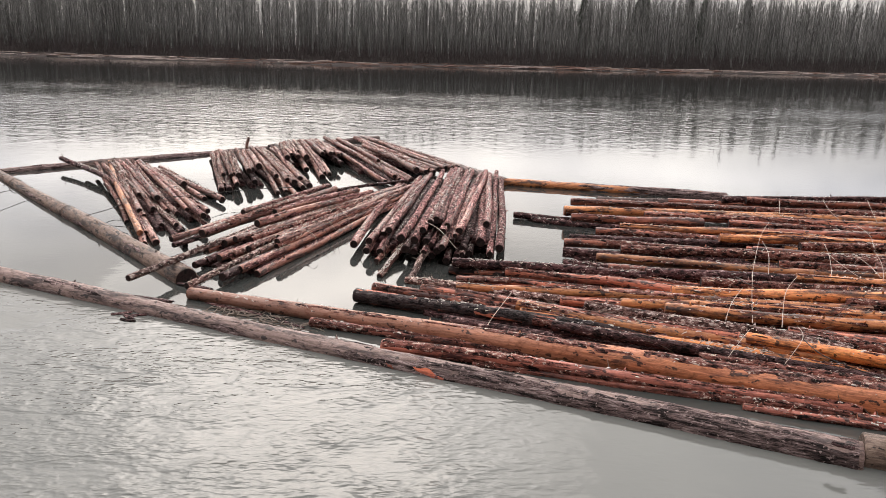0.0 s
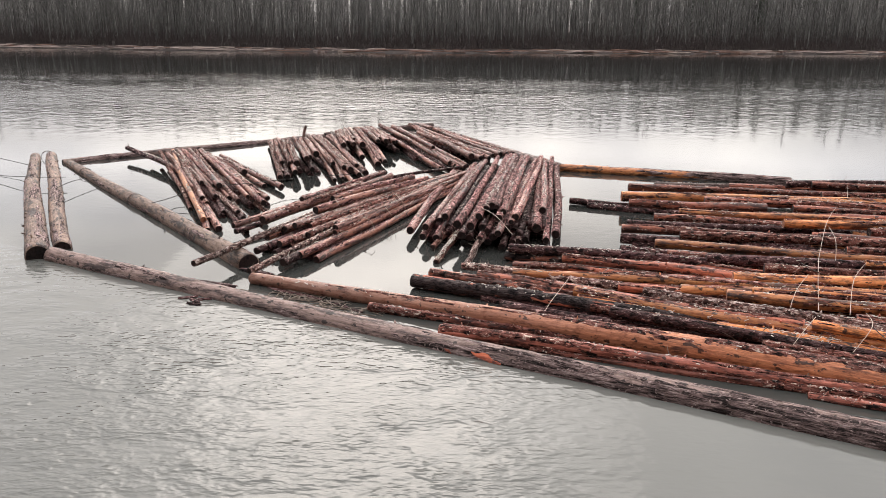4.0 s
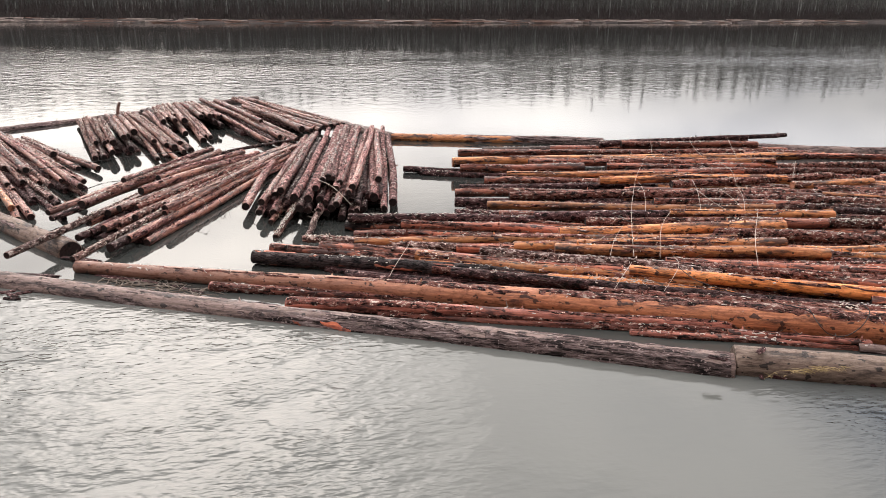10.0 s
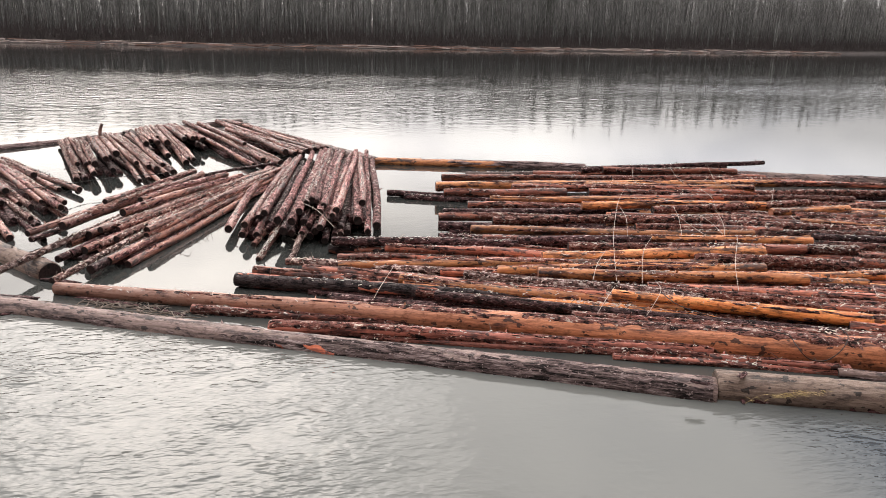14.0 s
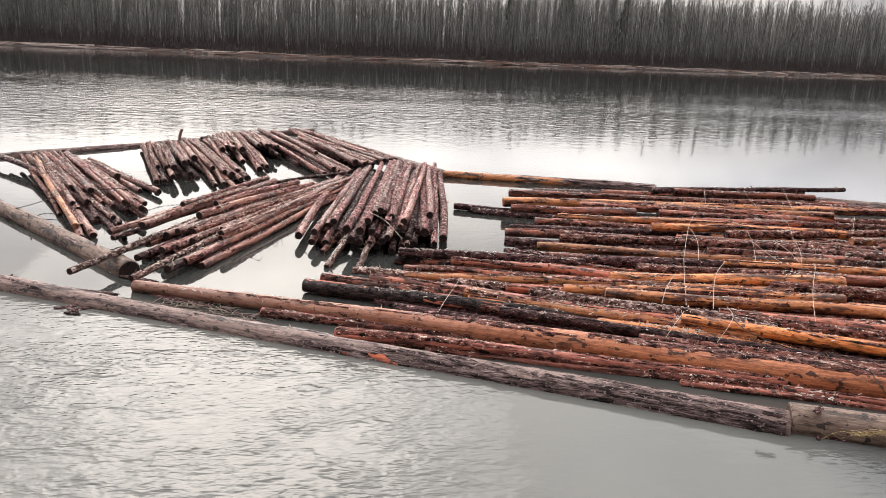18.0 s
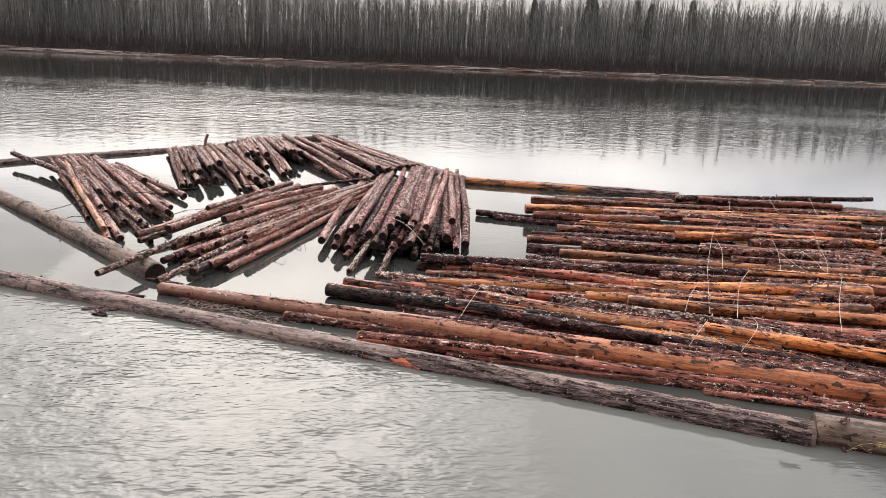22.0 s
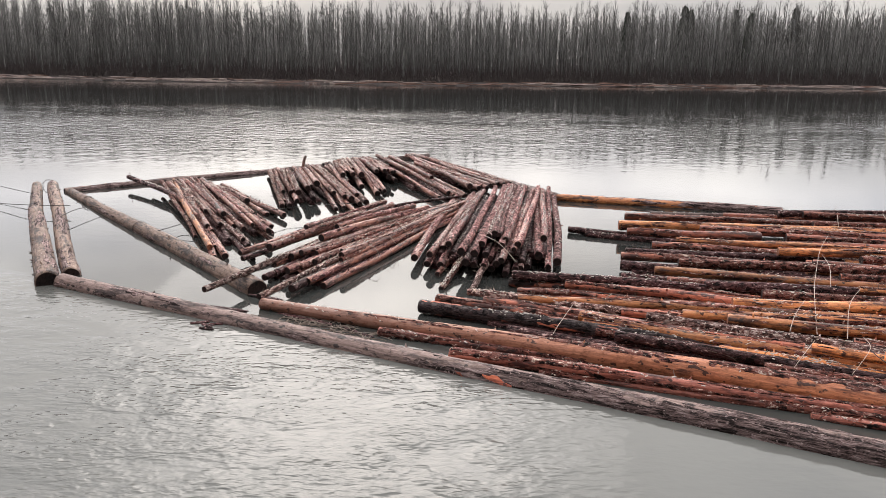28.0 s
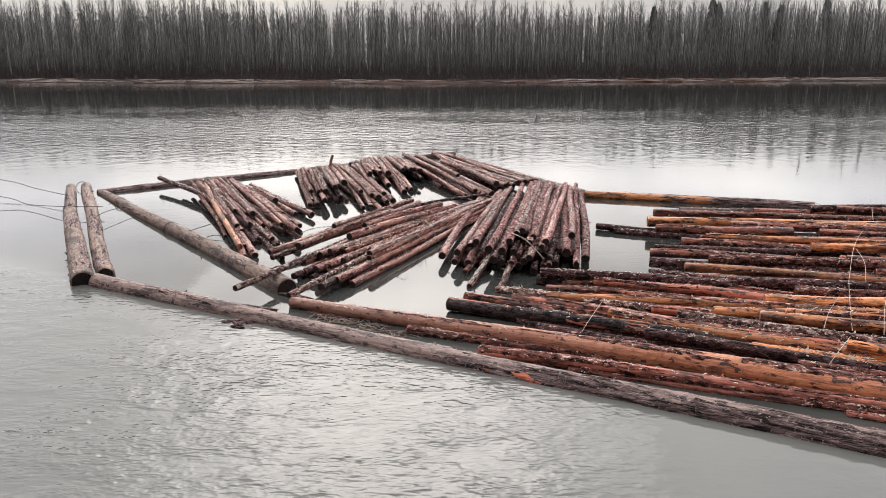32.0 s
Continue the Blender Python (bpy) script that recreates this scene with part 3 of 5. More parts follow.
log("boom_log", "sungrey", (-11.00, 18.50, 0.03), (-19.14, 32.00, 0.05), 0.46, 0.46, "boom logs", label="second, slimmer grey boom log across the corner of the boom", sides=24, step=0.16, stubs=10, cover=(0.34, 0.26), bend=0.02, dip=0.0)
log("boom_log", "weathered", (-17.94, 30.75, 0.00), (-8.00, 40.08, -0.00), 0.36, 0.32, "boom logs", sides=24, step=0.16, stubs=5, bow=0.006)
log("boom_log", "weathered", (-8.47, 39.44, 0.05), (-3.14, 44.53, 0.05), 0.34, 0.34, "boom logs", sides=24, step=0.16, stubs=5, bow=0.006)
log("boom_log", "weathered", (-4.14, 44.40, 0.08), (3.24, 31.19, 0.08), 0.4, 0.42, "boom logs", sides=24, step=0.16, stubs=5, bow=0.006)
log("boom_log", "halfpeeled", (3.06, 31.28, 0.06), (11.81, 29.20, 0.06), 0.42, 0.4, "boom logs", sides=24, step=0.16, stubs=5, bow=0.006, cover=(-0.3, 1.4))
log("boom_log", "weathered", (11.39, 28.61, 0.06), (23.08, 25.06, 0.10), 0.4, 0.62, "boom logs", sides=24, step=0.16, stubs=5, bow=0.006)
log("boom_log", "weathered", (25.52, 25.60, 0.12), (13.02, 9.98, 0.12), 0.55, 0.6, "boom logs", sides=24, step=0.16, stubs=5, bow=0.006)
# big log and red logs beside it
log("log", "big", (-5.23, 16.43, 0.12), (12.62, 9.76, 0.20), 0.27, 0.72, "", sides=24, step=0.16, stubs=5, bow=0.006, cover=(-1.1, -0.38), top=1.6)
log("log", "red", (-0.66, 13.70, 0.12), (7.38, 11.40, 0.14), 0.3, 0.22, "red logs beside the big log", sides=18, step=0.16, stubs=4)
log("log", "red", (-2.23, 14.92, 0.06), (3.70, 13.03, 0.04), 0.24, 0.2, "red logs beside the big log", sides=18, step=0.16, stubs=4)
log("log", "red", (1.06, 13.09, 0.02), (8.61, 10.88, 0.05), 0.16, 0.18, "red logs beside the big log", sides=18, step=0.16, stubs=4)
log("log", "red", (7.20, 11.21, 0.10), (9.47, 10.39, 0.10), 0.16, 0.14, "red logs beside the big log", sides=18, step=0.16, stubs=4)
log("log", "red", (5.51, 11.62, 0.02), (9.42, 10.40, 0.02), 0.16, 0.16, "red logs beside the big log", sides=18, step=0.16, stubs=4)
log("log", "weathered", (9.21, 10.38, 0.04), (11.65, 9.53, 0.04), 0.2, 0.2, "red logs beside the big log", sides=18, step=0.16, stubs=4)
# raft far rows
log("log", "weathered", (6.12, 26.75, 0.40), (17.22, 25.75, 0.40), 0.24, 0.22, "raft logs")
log("log", "dark", (10.43, 26.25, 0.62), (16.60, 26.47, 0.62), 0.3, 0.24, "raft logs")
log("log", "dark", (13.52, 26.14, 0.72), (18.41, 26.71, 0.72), 0.2, 0.18, "raft logs")
log("log", "rust", (11.25, 26.05, 0.62), (16.41, 25.45, 0.62), 0.28, 0.26, "raft logs")
log("log", "rust", (5.08, 26.12, 0.40), (16.05, 25.33, 0.40), 0.28, 0.26, "raft logs")
log("log", "rust", (8.62, 26.48, 0.46), (17.67, 25.43, 0.40), 0.24, 0.22, "raft logs")
log("log", "tan", (4.59, 24.60, 0.42), (18.33, 24.19, 0.40), 0.36, 0.3, "raft logs")
log("log", "rust", (6.99, 23.59, 0.56), (15.09, 22.32, 0.60), 0.28, 0.3, "raft logs")
log("log", "rust", (4.55, 22.99, 0.55), (8.51, 22.46, 0.58), 0.28, 0.34, "raft logs")
log("log", "dark", (2.98, 25.08, 0.12), (7.46, 23.46, 0.12), 0.24, 0.26, "raft logs")
log("log", "dark", (3.52, 24.65, 0.06), (8.38, 23.19, 0.06), 0.28, 0.28, "raft logs")
log("log", "tan", (5.90, 22.22, 0.50), (11.71, 21.43, 0.50), 0.26, 0.24, "raft logs")
log("log", "rust", (5.12, 22.00, 0.36), (13.42, 20.78, 0.40), 0.28, 0.26, "raft logs")
log("log", "dark", (4.28, 21.71, 0.26), (12.28, 20.71, 0.30), 0.24, 0.24, "raft logs")
log("log", "rust", (4.00, 20.89, 0.30), (12.12, 19.74, 0.32), 0.28, 0.26, "raft logs")
log("log", "dark", (3.87, 20.24, 0.22), (11.66, 18.60, 0.24), 0.32, 0.3, "raft logs")
log("log", "bark", (5.33, 19.74, 0.50), (13.20, 18.96, 0.48), 0.26, 0.26, "raft logs")
log("log", "dark", (4.17, 20.08, 0.06), (12.11, 18.70, 0.10), 0.26, 0.26, "raft logs")
log("log", "tan", (4.53, 19.00, 0.42), (12.22, 17.71, 0.42), 0.26, 0.26, "raft logs")
log("log", "dark", (3.81, 19.72, 0.02), (8.52, 18.69, 0.04), 0.26, 0.26, "raft logs")
log("log", "rust", (4.73, 18.47, 0.30), (10.64, 17.48, 0.34), 0.26, 0.24, "raft logs")
log("log", "tan", (8.48, 21.03, 0.55), (14.41, 20.52, 0.55), 0.28, 0.26, "raft logs")
log("log", "rust", (7.91, 21.94, 0.48), (13.78, 21.93, 0.48), 0.26, 0.26, "raft logs")
log("log", "rust", (9.43, 22.87, 0.52), (15.16, 22.23, 0.52), 0.26, 0.26, "raft logs")
log("log", "bark", (11.23, 25.16, 0.50), (18.04, 24.57, 0.45), 0.24, 0.24, "raft logs")
log("log", "tan", (9.56, 23.47, 0.60), (15.07, 22.24, 0.66), 0.26, 0.32, "raft logs")
log("log", "rust", (15.36, 24.58, 0.45), (23.07, 23.25, 0.35), 0.24, 0.22, "raft logs")
log("log", "bark", (15.47, 22.65, 0.42), (22.48, 22.19, 0.36), 0.26, 0.24, "raft logs")
log("log", "bark", (12.04, 22.23, 0.46), (18.17, 21.22, 0.46), 0.26, 0.26, "raft logs")
log("log", "bark", (10.35, 20.07, 0.56), (16.19, 20.81, 0.50), 0.26, 0.24, "raft logs")
log("log", "bark", (16.35, 21.05, 0.40), (20.59, 20.33, 0.30), 0.26, 0.24, "raft logs")
log("log", "tan", (14.10, 19.79, 0.48), (16.97, 19.95, 0.48), 0.28, 0.28, "raft logs")
log("log", "bark", (10.48, 19.35, 0.50), (14.45, 18.95, 0.48), 0.26, 0.26, "raft logs")
log("log", "dark", (14.81, 19.88, 0.30), (19.78, 19.28, 0.16), 0.24, 0.22, "raft logs")
log("log", "rust", (9.09, 20.12, 0.42), (14.35, 18.73, 0.40), 0.26, 0.26, "raft logs")
log("log", "bark", (11.71, 18.74, 0.44), (17.81, 17.60, 0.34), 0.3, 0.28, "raft logs")
log("log", "bark", (11.54, 18.12, 0.38), (18.06, 17.12, 0.30), 0.3, 0.28, "raft logs")
log("log", "rust", (14.73, 19.51, 0.40), (19.10, 19.80, 0.30), 0.24, 0.24, "raft logs")
log("log", "rust", (9.17, 18.70, 0.46), (13.23, 17.92, 0.44), 0.26, 0.26, "raft logs")
log("log", "dark", (19.24, 22.78, 0.20), (20.97, 22.75, 0.15), 0.3, 0.3, "raft logs")
# raft middle rows
log("log", "dark", (0.78, 18.59, 0.36), (5.47, 17.61, 0.40), 0.26, 0.26, "raft logs")
log("log", "black", (0.69, 18.66, 0.10), (6.02, 17.45, 0.16), 0.28, 0.28, "raft logs")
log("log", "rust", (2.08, 17.93, 0.32), (5.86, 16.73, 0.36), 0.26, 0.28, "raft logs", sides=18, step=0.16, stubs=4)
log("log", "dark", (5.47, 17.71, 0.46), (11.58, 16.89, 0.48), 0.3, 0.28, "raft logs", sides=18, step=0.16, stubs=4)
log("log", "bark", (6.60, 17.05, 0.48), (14.06, 15.80, 0.50), 0.26, 0.26, "raft logs", sides=18, step=0.16, stubs=4)
log("log", "tan", (5.67, 16.27, 0.48), (11.11, 15.63, 0.60), 0.28, 0.38, "raft logs", sides=18, step=0.16, stubs=4)
log("log", "rust", (0.85, 17.34, 0.30), (6.00, 16.19, 0.34), 0.2, 0.22, "raft logs", sides=18, step=0.16, stubs=4)
log("log", "tan", (0.83, 16.65, 0.34), (9.75, 15.37, 0.44), 0.24, 0.26, "raft logs", sides=18, step=0.16, stubs=4)
log("log", "tan", (8.91, 17.23, 0.56), (13.11, 16.50, 0.56), 0.26, 0.26, "raft logs", sides=18, step=0.16, stubs=4)
log("log", "birch", (-0.36, 17.24, 0.28), (3.21, 16.01, 0.30), 0.2, 0.22, "raft logs", sides=18, step=0.16, stubs=4)
log("log", "tan", (4.33, 15.47, 0.46), (10.45, 14.56, 0.56), 0.26, 0.32, "raft logs", sides=18, step=0.16, stubs=4)
log("log", "tan", (5.11, 14.88, 0.54), (10.90, 13.65, 0.58), 0.28, 0.28, "raft logs", sides=18, step=0.16, stubs=4)
log("log", "bark", (9.31, 15.72, 0.50), (12.93, 14.65, 0.48), 0.32, 0.32, "raft logs", sides=18, step=0.16, stubs=4)
log("log", "tan", (6.77, 14.70, 0.44), (12.42, 13.62, 0.44), 0.26, 0.26, "raft logs", sides=18, step=0.16, stubs=4)
log("log", "rust", (7.90, 14.13, 0.36), (12.46, 13.57, 0.36), 0.24, 0.22, "raft logs", sides=18, step=0.16, stubs=4)
log("log", "rust", (13.12, 14.96, 0.46), (17.26, 13.69, 0.46), 0.3, 0.3, "raft logs", sides=18, step=0.16, stubs=4)
log("log", "rust", (9.91, 16.24, 0.56), (12.44, 15.90, 0.54), 0.28, 0.28, "raft logs", sides=18, step=0.16, stubs=4)
log("log", "rust", (13.72, 15.53, 0.44), (17.57, 14.62, 0.44), 0.24, 0.24, "raft logs", sides=18, step=0.16, stubs=4)
log("log", "bark", (11.75, 17.03, 0.40), (17.66, 15.75, 0.36), 0.26, 0.26, "raft logs", sides=18, step=0.16, stubs=4)
log("log", "dark", (13.75, 17.33, 0.40), (16.91, 16.56, 0.36), 0.26, 0.26, "raft logs", sides=18, step=0.16, stubs=4)
log("log", "bark", (12.60, 16.02, 0.50), (13.86, 15.72, 0.50), 0.28, 0.28, "raft logs", sides=18, step=0.16, stubs=4)
log("log", "tan", (10.41, 14.45, 0.40), (13.48, 14.15, 0.40), 0.26, 0.26, "raft logs", sides=18, step=0.16, stubs=4)
log("log", "dark", (10.89, 14.22, 0.24), (14.93, 14.12, 0.24), 0.22, 0.22, "raft logs", sides=18, step=0.16, stubs=4)
log("log", "rust", (3.08, 15.76, 0.36), (8.39, 14.53, 0.36), 0.22, 0.24, "raft logs", sides=18, step=0.16, stubs=4)
# raft front rows
log("log", "black", (-1.46, 16.38, 0.18), (5.07, 13.91, 0.24), 0.34, 0.32, "raft logs", sides=18, step=0.16, stubs=4)
log("log", "rust", (-1.11, 16.95, 0.16), (5.33, 13.97, 0.36), 0.26, 0.28, "raft logs", sides=18, step=0.16, stubs=4)
log("log", "rust", (0.04, 16.57, 0.28), (6.15, 13.55, 0.46), 0.26, 0.28, "raft logs", sides=18, step=0.16, stubs=4)
log("log", "orange", (2.09, 15.32, 0.36), (7.54, 12.86, 0.36), 0.3, 0.3, "raft logs", sides=18, step=0.16, stubs=4)
log("log", "birch", (3.50, 15.19, 0.46), (8.11, 13.13, 0.46), 0.26, 0.26, "raft logs", sides=18, step=0.16, stubs=4)
log("log", "black", (2.19, 14.95, 0.20), (6.97, 13.30, 0.24), 0.28, 0.28, "raft logs", sides=18, step=0.16, stubs=4)
log("log", "orange", (6.24, 13.46, 0.50), (12.62, 10.59, 0.50), 0.26, 0.34, "raft logs", sides=18, step=0.16, stubs=4)
log("log", "rust", (5.20, 14.18, 0.34), (9.97, 12.15, 0.34), 0.26, 0.26, "raft logs", sides=18, step=0.16, stubs=4)
log("log", "bark", (5.03, 14.61, 0.40), (12.77, 11.85, 0.44), 0.26, 0.3, "raft logs", sides=18, step=0.16, stubs=4)
log("log", "rust", (7.27, 13.99, 0.46), (14.02, 11.92, 0.46), 0.24, 0.28, "raft logs", sides=18, step=0.16, stubs=4)
log("log", "rust", (8.83, 13.31, 0.36), (13.31, 11.08, 0.40), 0.26, 0.28, "raft logs", sides=18, step=0.16, stubs=4)
log("log", "bark", (5.26, 13.12, 0.24), (11.07, 10.89, 0.34), 0.24, 0.26, "raft logs", sides=18, step=0.16, stubs=4)
log("log", "orange", (4.63, 13.81, 0.30), (8.09, 12.49, 0.26), 0.26, 0.26, "raft logs", sides=18, step=0.16, stubs=4)
log("log", "rust", (9.57, 13.62, 0.40), (14.41, 12.58, 0.40), 0.24, 0.24, "raft logs", sides=18, step=0.16, stubs=4)
log("log", "bark", (11.51, 13.44, 0.36), (14.69, 12.23, 0.36), 0.24, 0.26, "raft logs", sides=18, step=0.16, stubs=4)
log("log", "rust", (10.24, 11.48, 0.42), (12.50, 10.20, 0.42), 0.26, 0.26, "raft logs", sides=18, step=0.16, stubs=4)
log("log", "rust", (0.10, 17.18, 0.20), (4.46, 15.91, 0.24), 0.2, 0.22, "raft logs", sides=18, step=0.16, stubs=4)
# centre bundle
log("log", "flaky", (-1.95, 20.29, 0.28), (-0.99, 30.27, 0.28), 0.27, 0.216, "logs of the pointed heap")
log("log", "flaky", (-1.57, 19.89, 0.20), (-0.44, 30.51, 0.24), 0.234, 0.198, "logs of the pointed heap")
log("log", "flaky", (-1.49, 20.00, 0.46), (-0.35, 30.35, 0.36), 0.234, 0.198, "logs of the pointed heap")
log("log", "flaky", (-1.18, 19.77, 0.24), (-0.08, 30.95, 0.30), 0.234, 0.198, "logs of the pointed heap")
log("log", "flaky", (-0.96, 20.57, 0.62), (0.09, 30.57, 0.46), 0.234, 0.198, "logs of the pointed heap")
log("log", "flaky", (-1.13, 20.86, 0.42), (-0.13, 30.14, 0.40), 0.234, 0.198, "logs of the pointed heap")
log("log", "grey", (-0.60, 19.69, 0.64), (0.58, 30.82, 0.56), 0.27, 0.216, "logs of the pointed heap")
log("log", "grey", (-0.23, 19.48, 0.66), (0.98, 31.13, 0.58), 0.27, 0.216, "logs of the pointed heap")
log("log", "grey", (-0.01, 19.94, 0.80), (1.14, 31.18, 0.62), 0.234, 0.198, "logs of the pointed heap")
log("log", "flaky", (0.32, 20.66, 0.92), (1.30, 30.81, 0.66), 0.27, 0.216, "logs of the pointed heap")
log("log", "grey", (0.53, 20.06, 0.78), (1.56, 30.68, 0.64), 0.252, 0.216, "logs of the pointed heap")
log("log", "flaky", (0.66, 20.37, 0.86), (1.81, 30.57, 0.66), 0.216, 0.198, "logs of the pointed heap")
log("log", "flaky", (0.49, 19.13, 0.56), (2.13, 30.14, 0.60), 0.216, 0.198, "logs of the pointed heap")
log("log", "flaky", (0.95, 19.90, 0.80), (2.34, 30.45, 0.64), 0.252, 0.216, "logs of the pointed heap")
log("log", "flaky", (1.78, 20.93, 0.80), (2.48, 30.53, 0.56), 0.252, 0.216, "logs of the pointed heap")
log("log", "grey", (1.55, 20.01, 0.48), (2.20, 29.52, 0.44), 0.306, 0.234, "logs of the pointed heap")
log("log", "grey", (1.81, 19.57, 0.26), (2.83, 31.31, 0.50), 0.216, 0.198, "logs of the pointed heap")
log("log", "grey", (2.08, 19.80, 0.40), (2.94, 30.28, 0.40), 0.288, 0.234, "logs of the pointed heap")
# The lower logs take the dark bark, for the shade under the upper ones.
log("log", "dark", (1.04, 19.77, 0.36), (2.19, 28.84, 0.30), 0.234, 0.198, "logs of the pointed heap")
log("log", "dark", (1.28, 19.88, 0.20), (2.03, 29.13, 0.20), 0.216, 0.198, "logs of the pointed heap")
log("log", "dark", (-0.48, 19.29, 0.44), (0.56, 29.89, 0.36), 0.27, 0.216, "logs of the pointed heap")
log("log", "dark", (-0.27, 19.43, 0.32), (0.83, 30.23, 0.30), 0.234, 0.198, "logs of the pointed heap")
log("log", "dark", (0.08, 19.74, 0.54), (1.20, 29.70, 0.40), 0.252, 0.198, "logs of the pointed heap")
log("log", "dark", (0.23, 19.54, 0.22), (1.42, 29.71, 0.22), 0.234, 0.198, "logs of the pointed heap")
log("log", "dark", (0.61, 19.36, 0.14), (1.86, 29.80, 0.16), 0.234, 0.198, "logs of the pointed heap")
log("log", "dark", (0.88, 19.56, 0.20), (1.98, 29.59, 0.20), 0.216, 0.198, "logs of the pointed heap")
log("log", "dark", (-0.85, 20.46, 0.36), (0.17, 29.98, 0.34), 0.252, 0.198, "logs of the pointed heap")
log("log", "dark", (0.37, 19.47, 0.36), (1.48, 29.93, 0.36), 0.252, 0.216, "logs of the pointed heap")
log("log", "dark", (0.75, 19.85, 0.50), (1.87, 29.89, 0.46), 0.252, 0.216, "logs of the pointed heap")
log("log", "birch", (-0.31, 17.83, 0.06), (0.12, 19.78, 0.34), 0.198, 0.198, "logs of the pointed heap")
log("log", "bark", (-1.07, 18.20, 0.02), (-0.55, 20.20, 0.30), 0.18, 0.198, "logs of the pointed heap")
log("log", "bark", (-1.25, 19.31, 0.10), (-0.63, 21.23, 0.22), 0.18, 0.18, "logs of the pointed heap")
log("log", "bark", (-0.78, 19.77, 0.14), (-0.12, 24.69, 0.22), 0.216, 0.198, "logs of the pointed heap")
# slanting stack beside the diagonal boom
log("log", "dark", (-5.74, 18.35, 0.14), (-3.77, 22.89, 0.20), 0.211, 0.194, "logs of the slanting stack")
log("log", "dark", (-4.71, 17.23, 0.22), (-0.45, 28.55, 0.22), 0.246, 0.194, "logs of the slanting stack")
log("log", "umber", (-4.06, 17.99, 0.10), (-1.06, 26.64, 0.08), 0.211, 0.194, "logs of the slanting stack")
log("log", "umber", (-4.43, 17.78, 0.26), (-0.65, 28.08, 0.22), 0.229, 0.194, "logs of the slanting stack")
log("log", "birch", (-5.32, 16.45, 0.26), (-3.07, 22.23, 0.34), 0.176, 0.194, "logs of the slanting stack", sides=18, step=0.16, stubs=4)
log("log", "bark", (-4.53, 19.10, 0.40), (-1.03, 27.74, 0.28), 0.211, 0.194, "logs of the slanting stack")
log("log", "mauve", (-3.86, 19.49, 0.50), (-0.62, 28.50, 0.36), 0.211, 0.176, "logs of the slanting stack")
log("log", "umber", (-5.14, 18.45, 0.34), (-1.57, 26.23, 0.36), 0.229, 0.194, "logs of the slanting stack")
log("log", "birch", (-6.63, 16.46, 0.40), (-4.49, 22.41, 0.44), 0.176, 0.194, "logs of the slanting stack", sides=18, step=0.16, stubs=4)
log("log", "mauve", (-5.01, 19.60, 0.52), (-0.99, 27.91, 0.42), 0.211, 0.194, "logs of the slanting stack")
log("log", "umber", (-6.06, 20.13, 0.50), (-3.32, 26.98, 0.46), 0.264, 0.229, "logs of the slanting stack")
log("log", "mauve", (-6.97, 20.25, 0.30), (-4.24, 26.54, 0.36), 0.194, 0.194, "logs of the slanting stack")
log("log", "dark", (-6.79, 19.96, 0.22), (-4.80, 23.96, 0.30), 0.176, 0.176, "logs of the slanting stack")
log("log", "umber", (-4.72, 20.80, 0.68), (-1.94, 26.31, 0.54), 0.264, 0.229, "logs of the slanting stack")
log("log", "umber", (-4.55, 22.38, 0.66), (-2.45, 26.57, 0.56), 0.229, 0.211, "logs of the slanting stack")
log("log", "umber", (-5.66, 22.90, 0.48), (-3.65, 27.61, 0.46), 0.211, 0.194, "logs of the slanting stack")
log("log", "dark", (-5.06, 25.26, 0.40), (-0.92, 29.45, 0.40), 0.141, 0.123, "logs of the slanting stack")
log("log", "umber", (-5.68, 19.19, 0.30), (-3.75, 24.41, 0.30), 0.246, 0.211, "logs of the slanting stack")
log("log", "dark", (-3.73, 21.99, 0.10), (-0.88, 28.44, 0.10), 0.229, 0.194, "logs of the slanting stack")
# left fan
log("log", "dark", (-15.82, 32.38, 0.44), (-11.00, 27.35, 0.30), 0.241, 0.224, "logs of the fanned heap")
log("log", "bark", (-14.19, 31.07, 0.34), (-11.04, 26.92, 0.34), 0.206, 0.206, "logs of the fanned heap")
log("log", "bark", (-14.04, 31.62, 0.40), (-9.31, 23.07, 0.06), 0.206, 0.155, "logs of the fanned heap")
log("log", "tan", (-13.44, 31.63, 0.46), (-8.11, 21.02, 0.24), 0.206, 0.224, "logs of the fanned heap")
log("log", "umber", (-13.28, 32.19, 0.40), (-7.79, 20.50, 0.08), 0.189, 0.206, "logs of the fanned heap")
log("log", "mauve", (-14.05, 32.30, 0.24), (-7.50, 20.63, 0.12), 0.206, 0.241, "logs of the fanned heap")
log("log", "umber", (-12.71, 31.66, 0.52), (-8.78, 24.25, 0.60), 0.224, 0.241, "logs of the fanned heap")
log("log", "bark", (-12.62, 32.05, 0.46), (-7.56, 22.56, 0.44), 0.189, 0.206, "logs of the fanned heap")
log("log", "umber", (-12.48, 32.33, 0.42), (-6.77, 22.66, 0.40), 0.206, 0.241, "logs of the fanned heap")
log("log", "mauve", (-11.41, 30.86, 0.34), (-7.05, 23.98, 0.24), 0.206, 0.206, "logs of the fanned heap")
log("log", "mauve", (-11.35, 31.64, 0.26), (-7.17, 26.08, 0.16), 0.206, 0.241, "logs of the fanned heap")
log("log", "mauve", (-11.15, 30.54, 0.40), (-8.82, 27.12, 0.50), 0.224, 0.275, "logs of the fanned heap")
log("log", "bark", (-11.00, 29.09, 0.24), (-6.59, 22.47, 0.16), 0.206, 0.189, "logs of the fanned heap")
log("log", "birch", (-11.44, 28.49, 0.34), (-7.41, 21.98, 0.26), 0.189, 0.189, "logs of the fanned heap")
